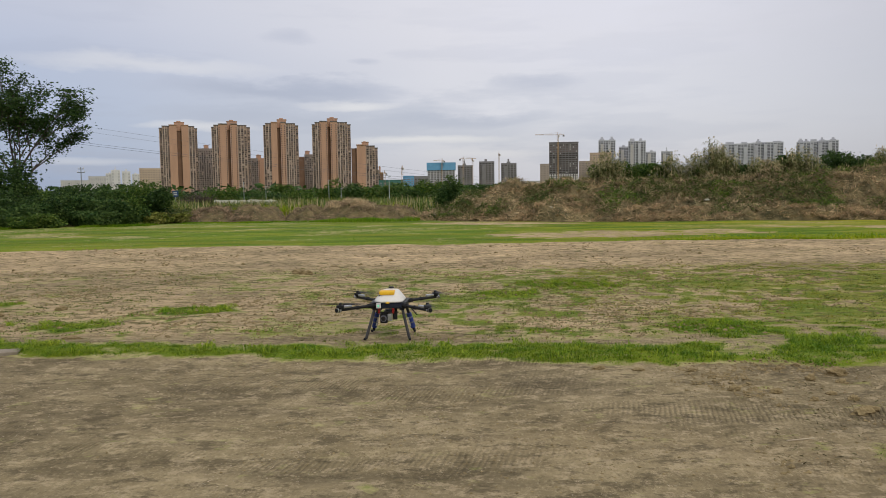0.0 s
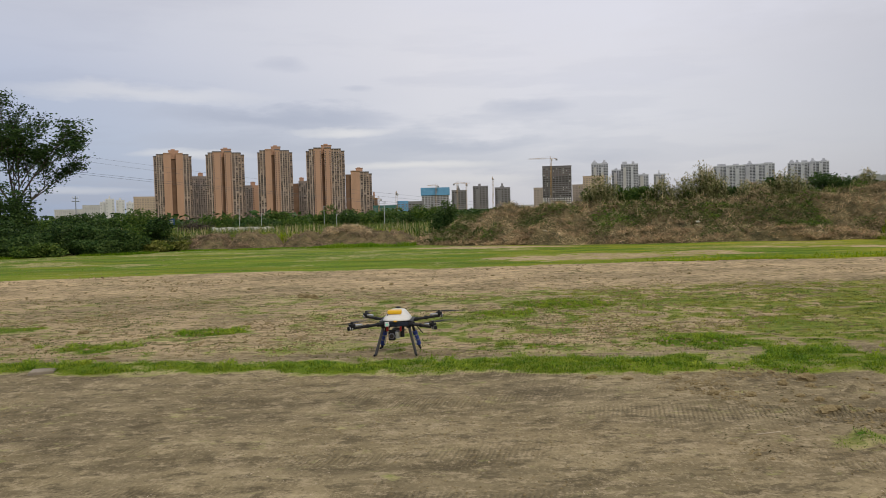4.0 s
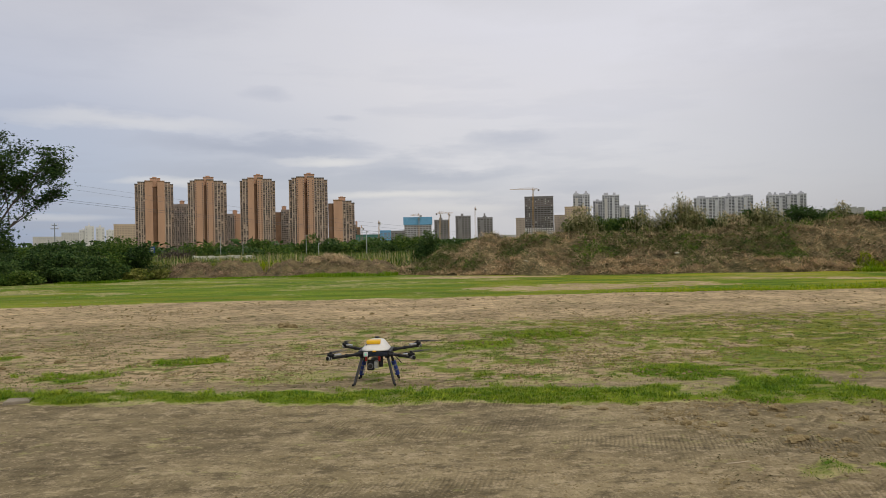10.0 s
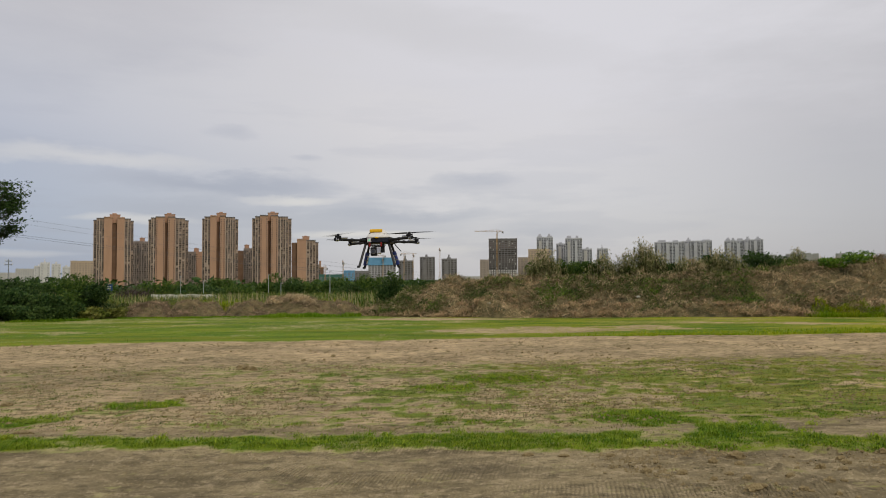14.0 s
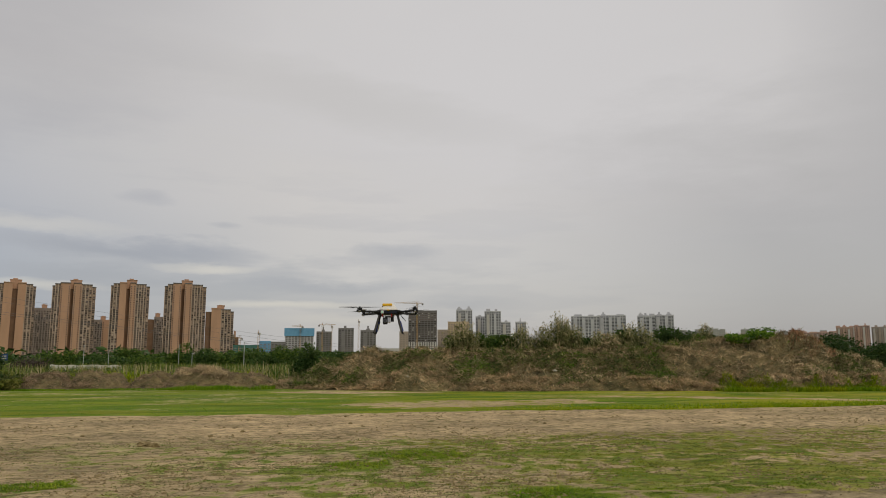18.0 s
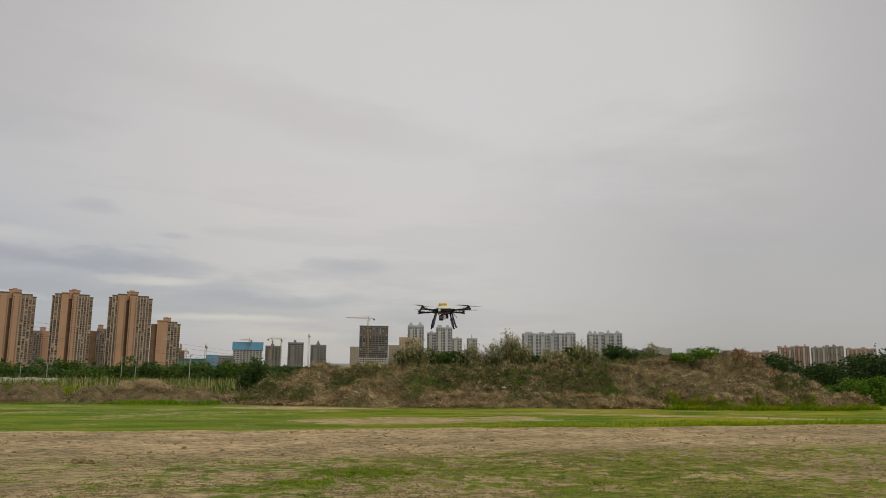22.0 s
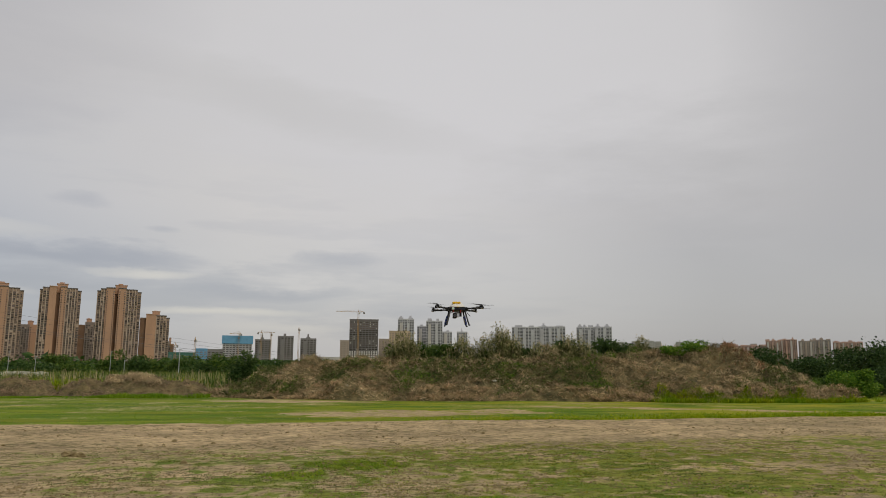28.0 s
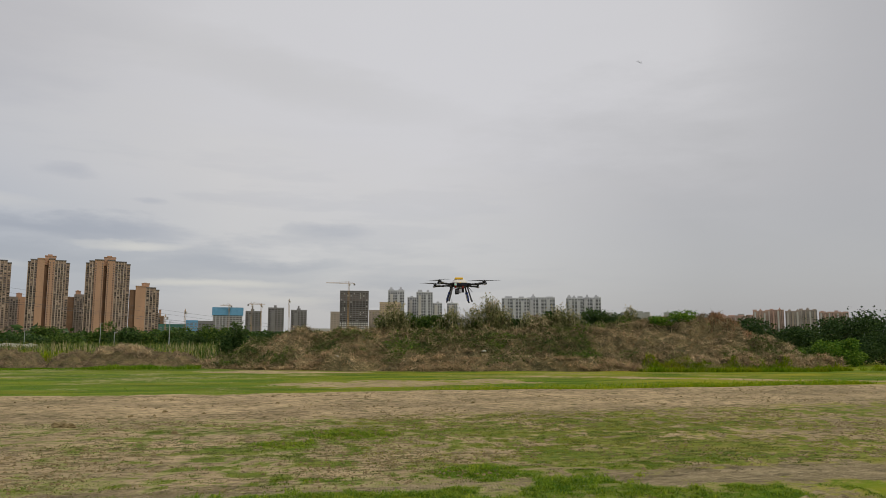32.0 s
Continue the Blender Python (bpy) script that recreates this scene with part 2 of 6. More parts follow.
LEAF = material("bush_leaves", (0.056, 0.118, 0.020), (0.105, 0.155, 0.03), 0.9, 0.55, spec=0.12, islands=0.55, thin=0.25)
LEAF_DARK = material("dark_leaves", (0.030, 0.066, 0.016), (0.052, 0.092, 0.022), 0.4, 0.55, spec=0.12, islands=0.5, thin=0.2)
LEAF_LIGHT = material("weed_leaves", (0.115, 0.165, 0.022), (0.25, 0.245, 0.065), 0.8, 0.6, spec=0.12, islands=0.5, thin=0.3)
STRAW = material("dry_stalks", (0.48, 0.36, 0.185), (0.085, 0.070, 0.036), 1.9, 0.85, islands=0.5)
STRAW_RED = material("reddish_dry_weeds", (0.58, 0.42, 0.215), (0.20, 0.140, 0.070), 1.8, 0.85, islands=0.55)
REED = material("pale_reed_stalks", (0.46, 0.39, 0.21), (0.28, 0.25, 0.11), 0.8, 0.7, islands=0.35)
BRUSHWOOD = material("dry_brushwood", (0.43, 0.315, 0.185), (0.100, 0.073, 0.046), 1.8, 0.9, islands=0.45)
BANK = material("weedy_earth", (0.230, 0.178, 0.085), (0.055, 0.052, 0.024), 1.6, 0.95, bump=1.0, bump_scale=12)
BARK = material("bark", (0.10, 0.078, 0.058), (0.055, 0.045, 0.036), 6, 0.9, bump=0.6, bump_scale=30)
CLOD = material("dry_clods", (0.32, 0.245, 0.120), (0.165, 0.122, 0.056), 9, 0.95, bump=0.7, bump_scale=60)
BRIGHT = material("bright_creeper_leaves", (0.085, 0.190, 0.018), (0.15, 0.245, 0.03), 0.9, 0.55, spec=0.12, islands=0.5, thin=0.3)
RUSTY = material("rusty_dry_grass", (0.38, 0.20, 0.10), (0.26, 0.145, 0.075), 0.9, 0.85, islands=0.4)
VERGE_GREEN = material("green_verge_blades", (0.10, 0.235, 0.008), (0.23, 0.33, 0.018), 0.28, 0.6, spec=0.12, islands=0.2, thin=0.5)
OLIVE = material("olive_weed_leaves", (0.062, 0.094, 0.028), (0.190, 0.198, 0.070), 1.6, 0.65, spec=0.1, islands=0.5, thin=0.2)
DEEP_LEAF = material("deep_green_leaves", (0.040, 0.088, 0.022), (0.085, 0.135, 0.035), 0.9, 0.55, spec=0.12, islands=0.5, thin=0.25)
PALE_LEAF = material("pale_weed_leaves", (0.15, 0.175, 0.050), (0.34, 0.31, 0.15), 1.2, 0.6, spec=0.12, islands=0.5, thin=0.35)
GRASS_OLIVE = material("olive_grass_blades", (0.150, 0.172, 0.014), (0.33, 0.31, 0.040), 1.5, 0.7, spec=0.12, islands=0.45, thin=0.25)
PALE_STRAW = material("pale_dead_weeds", (0.70, 0.55, 0.305), (0.25, 0.195, 0.105), 1.8, 0.85, islands=0.5)


# ---- builders ----
rng = np.random.default_rng(7)


def mesh_np(name, verts, faces, mat, parent=None, smooth=False):
    """One mesh object from arrays: faces is an (n, k) array of one face size."""
    me = bpy.data.meshes.new(name)
    v = np.asarray(verts, np.float32).reshape(-1, 3)
    f = np.asarray(faces, np.int32)
    n, k = f.shape
    me.vertices.add(len(v))
    me.vertices.foreach_set("co", v.ravel())
    me.loops.add(n * k)
    me.loops.foreach_set("vertex_index", f.ravel())
    me.polygons.add(n)
    me.polygons.foreach_set("loop_start", np.arange(0, n * k, k, dtype=np.int32))
    me.update(calc_edges=True)
    me.validate()
    me.polygons.foreach_set("use_smooth", np.full(len(me.polygons), smooth))
    me.materials.append(mat)
    ob = new(name, me)
    ob.parent = parent
    return ob


def part(name, bm, mat, parent=None, label="", smooth=False):
    """Links a bmesh as one mesh object, under a thing or a part."""
    me = bpy.data.meshes.new(name)
    if smooth:
        for f in bm.faces:
            f.smooth = True
    bm.to_mesh(me)
    bm.free()
    me.materials.append(mat)
    ob = new(name, me)
    ob.parent = parent
    if label:
        tagged(ob, label)
    return ob


def share(name, me, m, parent):
    ob = new(name, me)
    ob.parent, ob.matrix_basis = parent, m
    return ob


def box(bm, x0, x1, y0, y1, z0, z1, bevel=0.0):
    r = bmesh.ops.create_cube(bm, size=1.0, matrix=Matrix.LocRotScale(((x0 + x1) / 2, (y0 + y1) / 2, (z0 + z1) / 2), None, (x1 - x0, y1 - y0, z1 - z0)))
    if bevel:
        vs = set(r["verts"])
        bmesh.ops.bevel(bm, geom=[e for e in bm.edges if e.verts[0] in vs and e.verts[1] in vs], offset=bevel, segments=2, affect="EDGES", profile=0.6)
    return bm


def rod(bm, a, b, r0, r1=None, sides=10):
    """A tapered tube from a to b."""
    a, b = Vector(a), Vector(b)
    d = b - a
    m = Matrix.Translation((a + b) / 2) @ d.to_track_quat("Z", "Y").to_matrix().to_4x4()
    bmesh.ops.create_cone(bm, cap_ends=True, segments=sides, radius1=r0, radius2=r0 if r1 is None else r1, depth=d.length, matrix=m)
    return bm


def boxes_np(rows):
    """Many plain boxes (x0, x1, y0, y1, z0, z1) as one pair of arrays."""
    r = np.asarray(rows, float)
    pick = np.array([[0, 2, 4], [1, 2, 4], [1, 3, 4], [0, 3, 4], [0, 2, 5], [1, 2, 5], [1, 3, 5], [0, 3, 5]])
    v = r[:, pick]
    q = np.array([[0, 3, 2, 1], [4, 5, 6, 7], [0, 1, 5, 4], [1, 2, 6, 5], [2, 3, 7, 6], [3, 0, 4, 7]])
    return v.reshape(-1, 3), (q[None] + 8 * np.arange(len(r))[:, None, None]).reshape(-1, 4)


def leaves_np(centres, size, flat=0.5, long=1.6, droop=None):
    """A folded leaf (two triangles as a bent quad) at every centre, turned at random."""
    n = len(centres)
    d = rng.normal(size=(n, 3))
    d[:, 2] *= flat
    if droop is not None:
        d[:, 2] -= droop
    d /= np.linalg.norm(d, axis=1)[:, None] + 1e-9
    s = np.cross(d, rng.normal(size=(n, 3)))
    s /= np.linalg.norm(s, axis=1)[:, None] + 1e-9
    sz = (size * rng.uniform(0.55, 1.35, n))[:, None]
    nrm = np.cross(d, s)
    a = centres - d * sz * long * 0.5
    c = centres + d * sz * long * 0.5 - nrm * sz * 0.15
    b, e = centres + s * sz * 0.45 + nrm * sz * 0.12, centres - s * sz * 0.45 + nrm * sz * 0.12
    v = np.stack([a, b, c, e], 1).reshape(-1, 3)
    return v, np.arange(4 * n).reshape(-1, 4)


def blades_np(roots, height, width, lean=0.45, up=1.0):
    """Bent, tapered blades: five corners each, as a quad and a closing triangle kept as a second quad."""
    n = len(roots)
    turn = rng.uniform(0, 2 * math.pi, n)
    h = (height * rng.uniform(0.45, 1.3, n))[:, None]
    w = (width * rng.uniform(0.6, 1.3, n))[:, None]
    bend = np.stack([np.cos(turn), np.sin(turn), np.zeros(n)], 1) * (lean * rng.uniform(0.1, 1.4, n))[:, None]
    t2 = turn + rng.uniform(0.6, 2.5, n)
    side = np.stack([np.cos(t2), np.sin(t2), np.zeros(n)], 1)
    z = np.array([0, 0, up])
    mid = roots + h * (0.55 * z + 0.35 * bend)
    top = roots + h * (0.95 * z * (1 - 0.25 * np.linalg.norm(bend, axis=1)[:, None]) + bend)
    v = np.stack([roots - side * w / 2, roots + side * w / 2, mid + side * w * 0.4, mid - side * w * 0.4, top + side * w * 0.06, top - side * w * 0.06], 1)
    q = np.array([[0, 1, 2, 3], [3, 2, 4, 5]])
    return v.reshape(-1, 3), (q[None] + 6 * np.arange(n)[:, None, None]).reshape(-1, 4)


def stalks_np(roots, length, width, tilt=1.0):
    """Thin dry stalks lying or standing at random over a surface."""
    n = len(roots)
    d = rng.normal(size=(n, 3))
    d[:, 2] = np.abs(d[:, 2]) * tilt + 0.08
    d /= np.linalg.norm(d, axis=1)[:, None]
    L = (length * rng.uniform(0.4, 1.4, n))[:, None]
    s = np.cross(d, rng.normal(size=(n, 3)))
    s /= np.linalg.norm(s, axis=1)[:, None] + 1e-9
    w = (width * rng.uniform(0.6, 1.5, n))[:, None]
    mid = roots + d * L * 0.5 + np.array([0, 0, 0.05]) * L
    tip = roots + d * L
    v = np.stack([roots - s * w / 2, roots + s * w / 2, mid + s * w / 2, mid - s * w / 2, tip + s * w * 0.2, tip - s * w * 0.2], 1)
    q = np.array([[0, 1, 2, 3], [3, 2, 4, 5]])
    return v.reshape(-1, 3), (q[None] + 6 * np.arange(n)[:, None, None]).reshape(-1, 4)


def arch_np(base, length, width, rise=0.3, droop=0.5):
    """Long narrow leaves or straws that spring from a base, arch over and hang."""
    n = len(base)
    turn = rng.uniform(0, 2 * math.pi, n)
    out = np.stack([np.cos(turn), np.sin(turn), np.zeros(n)], 1)
    side = np.stack([-np.sin(turn), np.cos(turn), rng.uniform(-0.5, 0.5, n)], 1)
    L = (np.asarray(length) * rng.uniform(0.5, 1.3, n))[:, None]
    w = (width * rng.uniform(0.6, 1.4, n))[:, None]
    up = np.array([0, 0, 1.0])
    mid = base + L * (out * 0.45 + up * (rise * rng.uniform(0.5, 1.3, n))[:, None])
    tip = base + L * (out * 0.95 - up * (droop * rng.uniform(0.2, 1.3, n))[:, None])
    v = np.stack([base - side * w * 0.3, base + side * w * 0.3, mid + side * w / 2, mid - side * w / 2, tip + side * w * 0.08, tip - side * w * 0.08], 1)
    q = np.array([[0, 1, 2, 3], [3, 2, 4, 5]])
    return v.reshape(-1, 3), (q[None] + 6 * np.arange(n)[:, None, None]).reshape(-1, 4)


def fbm(x, y, scale, octaves=4, seed=0.0):
    """Smooth value noise on arrays, about -1 to 1."""
    out, amp, tot = np.zeros(np.broadcast(x, y).shape), 1.0, 0.0
    x, y = np.asarray(x, float) * scale + seed * 17.3, np.asarray(y, float) * scale - seed * 9.1
    for _ in range(octaves):
        xi, yi = np.floor(x), np.floor(y)
        fx, fy = x - xi, y - yi
        fx, fy = fx * fx * (3 - 2 * fx), fy * fy * (3 - 2 * fy)

        def h(a, b):
            v = np.sin(a * 127.1 + b * 311.7) * 43758.5453
            return 2 * (v - np.floor(v)) - 1

        out = out + amp * ((h(xi, yi) * (1 - fx) + h(xi + 1, yi) * fx) * (1 - fy) + (h(xi, yi + 1) * (1 - fx) + h(xi + 1, yi + 1) * fx) * fy)
        tot, amp, x, y = tot + amp, amp * 0.5, x * 2.03 + 11.7, y * 2.03 + 5.3
    return out / tot * 1.6


def smooth(a, b, v):
    k = np.clip((v - a) / (b - a), 0, 1)
    return k * k * (3 - 2 * k)


# ---- the ground: two bare tracks, a grass strip between, patchy turf, a green verge ----
# tufts of thicker grass: x, y, half length, half depth, strength
TUFTS = [(-4.72, 9.48, 0.50, 0.42, 1.1), (-3.55, 10.55, 0.58, 0.50, 1.1), (-4.05, 10.0, 0.35, 0.25, 0.6), (2.15, 13.2, 1.0, 0.75, 1.0), (1.05, 11.95, 0.5, 0.5, 0.9), (3.3, 8.9, 0.75, 0.75, 0.8), (3.1, 8.35, 0.3, 0.2, 0.9),
         (4.15, 7.86, 0.55, 0.42, 1.15), (2.90, 4.58, 0.30, 0.27, 0.56), (3.35, 4.66, 0.22, 0.12, 0.7), (-7.0, 11.6, 0.8, 0.4, 0.9), (-1.9, 9.2, 0.8, 0.5, 0.42),
         (5.2, 9.9, 1.2, 0.5, 0.6), (7.6, 10.4, 1.6, 0.7, 0.5), (0.6, 13.9, 1.4, 0.5, 0.5), (4.6, 13.2, 1.4, 0.8, 0.55), (2.6, 6.15, 0.2, 0.1, 0.5)]


def strip_edges(x):
    lower = 7.22 - 0.11 * x - 0.18 * smooth(3.4, 5.0, x) + 0.05 * np.sin(x * 2.1) + 0.03 * np.sin(x * 5.3)
    upper = 7.93 - 0.05 * x + 0.10 * np.exp(-((x - 3.2) / 0.8) ** 2) + 0.05 * np.sin(x * 1.3 + 1) - 0.55 * smooth(3.9, 5.2, x)
    return lower, upper


def grass_cover(x, y):
    """How much living grass stands at a place, 0 to about 1.2."""
    lo, up = strip_edges(x)
    wob = 0.10 * fbm(x, y, 2.2, 3, 1)
    strip = smooth(lo - 0.10, lo + 0.10, y + wob) * (1 - smooth(up - 0.25, up + 0.18, y + wob))
    strip *= 0.98 + 0.16 * fbm(x, y, 1.1, 3, 2) - 0.5 * smooth(1.6, 3.2, x) * smooth(0.0, 0.5, fbm(x, y, 1.7, 3, 16))
    n = 0.5 + 0.5 * fbm(x, y, 0.55, 4, 3)
    fine = 0.5 + 0.5 * fbm(x, y, 2.6, 3, 4)
    right = smooth(-4.5, 1.5, x)
    turf = smooth(7.8, 9.0, y) * (1 - smooth(15.2, 17.6, y - 0.06 * (x - 4) + 1.2 * (n - 0.5)))
    tuft = 0.5 + 0.5 * fbm(x, 0.75 * y, 4.4, 3, 14)
    speck = 0.5 + 0.5 * fbm(x, y, 9.0, 2, 20)
    dense = 0.055 * right + 0.005 * smooth(2.5, 7.0, x)
    turf *= smooth(0.47 - dense, 0.66 - dense, 0.24 * n + 0.20 * fine + 0.36 * tuft + 0.20 * speck)
    turf *= 0.56 + 0.22 * right
    verge = smooth(23.8, 24.3, y + 0.5 * (n - 0.5) - 0.11 * np.minimum(0, x + 4)) * (1 - smooth(52, 58, y))
    bare = smooth(1.0, 0.55, ((x - 7.2) / 6.2) ** 2 + ((y - 29.0 - 0.12 * (x - 7)) / 2.5) ** 2 + 1.3 * (n - 0.5) + 0.8 * (fine - 0.5))
    bare *= 0.74 + 0.5 * (fine - 0.3)
    bare = np.minimum(bare, 0.80)
    bare2 = 0.8 * smooth(1.0, 0.6, ((x - 24) / 9.0) ** 2 + ((y - 30.0 + 0.55 * (x - 22)) / 1.3) ** 2 + 1.2 * (n - 0.5) + 0.6 * (fine - 0.5))
    bare3 = 0.42 * smooth(1.0, 0.6, ((x + 17) / 7.0) ** 2 + ((y - 33.0 + 0.5 * (x + 17)) / 1.6) ** 2 + 1.4 * (n - 0.5) + 0.8 * (fine - 0.5))
    bare4 = 0.9 * smooth(1.0, 0.5, ((x - 3.0) / 5.0) ** 2 + ((y - 40.5 + 0.3 * (x - 3)) / 1.5) ** 2 + 0.4 * (n - 0.5))
    verge *= 1 - np.maximum.reduce([bare, bare2, bare3, bare4])
    verge *= 0.95 + 0.4 * (n - 0.45) - 0.20 * smooth(0.2, 0.9, fbm(0.45 * x, 1.6 * y, 0.55, 4, 24)) - 0.30 * smooth(28.5, 35, y) * smooth(-0.35, 0.45, fbm(0.3 * x, y, 0.5, 3, 25))
    cover = np.maximum.reduce([strip, turf, verge])
    for tx, ty, a, b, k in TUFTS:
        r = np.sqrt(((x - tx) / a) ** 2 + ((y - ty) / b) ** 2)
        cover = np.maximum(cover, k * smooth(1.15, 0.55, r + 0.7 * (fine - 0.5) + 0.7 * (tuft - 0.5) + 0.3 * (n - 0.5)))
    far = smooth(55, 70, y)
    return cover * (1 - far) + far * 0.8


def relief(x, y):
    """The ground's own unevenness: ruts, tread marks and crumbs on the tracks, hummocks in the turf."""
    near = 1 - smooth(10, 40, y)
    z = 0.030 * fbm(x, y, 0.35, 3, 5) * smooth(4, 9, y) * (1 - smooth(60, 120, y))
    z = z + 0.012 * fbm(x, y, 2.4, 4, 6) * near
    crumbs = np.maximum(0, fbm(x, y, 5.5, 3, 7) - 0.35)
    rough_zone = 0.3 + 1.5 * smooth(1.8, 3.2, x) * smooth(7.4, 6.4, y) + 0.8 * smooth(15, 17, y)
    z = z + 0.040 * crumbs * near * rough_zone
    tread = np.sin((x * 0.55 + y) * 52.0) * smooth(0.1, 0.5, fbm(x, y, 0.9, 2, 8)) * smooth(7.0, 6.4, y + 0.14 * x)
    z = z + 0.0016 * tread
    lo, up = strip_edges(x)
    z = z + 0.045 * smooth(lo - 0.1, lo + 0.25, y) * (1 - smooth(up, up + 0.5, y))
    z = z + 0.05 * np.exp(-((y - 24.0) / 0.5) ** 2)
    return z


def ground_z(x, y):
    return relief(np.asarray(x, float), np.asarray(y, float))


def spread(fine_from, fine_to, step, grow, end_lo, end_hi):
    v = list(np.arange(fine_from, fine_to, step))
    a, s = fine_from, step
    while a > end_lo:
        s *= grow
        a -= s
        v.insert(0, a)
    a, s = v[-1], step
    while a < end_hi:
        s *= grow
        a += s
        v.append(a)
    return np.array(v)


def build_ground():
    xs = spread(-9, 14, 0.105, 1.055, -4800, 4800)
    ys = [-60.0, -20.0, -6.0, -2.0, 0.0, 1.2, 2.2]
    while ys[-1] < 4900:
        y = ys[-1]
        ys.append(y + (0.066 if y < 9 else 0.0095 * y if y < 60 else 0.08 * y))
    ys = np.array(ys)
    gx, gy = np.meshgrid(xs, ys)
    gz = relief(gx, gy)
    v = np.stack([gx, gy, gz], -1).reshape(-1, 3)
    nx, ny = len(xs), len(ys)
    i = np.arange(nx * ny).reshape(ny, nx)
    f = np.stack([i[:-1, :-1], i[:-1, 1:], i[1:, 1:], i[1:, :-1]], -1).reshape(-1, 4)
    ob = mesh_np("ground", v, f, ground_material(), smooth=True)
    at = ob.data.attributes.new("cover", "FLOAT", "POINT")
    at.data.foreach_set("value", (grass_cover(gx, gy) * (1 - 0.16 * smooth(9.0, 8.2, gy)) + 0.15 * smooth(8.2, 9.0, gy) * (1 - smooth(15.0, 17.0, gy)) * smooth(-2, 4, gx)).astype(np.float32).ravel())
    # how pale and dusty the soil is: the far track is paler than the near one
    pale = smooth(7.7, 9.2, gy) * (0.62 + 0.15 * np.exp(-((gx - 0.5) / 3.0) ** 2)) + 0.35 * smooth(15.5, 18, gy) + 0.25 * fbm(gx, gy, 0.4, 3, 9)
    at = ob.data.attributes.new("dust", "FLOAT", "POINT")
    at.data.foreach_set("value", pale.astype(np.float32).ravel())
    at = ob.data.attributes.new("ripe", "FLOAT", "POINT")
    at.data.foreach_set("value", smooth(-2, 12, gx).astype(np.float32).ravel())
    lush = 1 - 0.85 * smooth(8.2, 8.8, gy) * (1 - smooth(23.5, 24.0, gy - 0.11 * np.minimum(0, gx + 4)))
    for tx, ty, a, b, k in TUFTS:
        if k >= 0.8:
            lush = np.maximum(lush, smooth(1.3, 0.7, np.sqrt(((gx - tx) / a) ** 2 + ((gy - ty) / b) ** 2)))
    at = ob.data.attributes.new("lush", "FLOAT", "POINT")
    at.data.foreach_set("value", lush.astype(np.float32).ravel())
    return tagged(ob, "flat field of dry brown earth with patchy green grass", "ground", kind="structure")


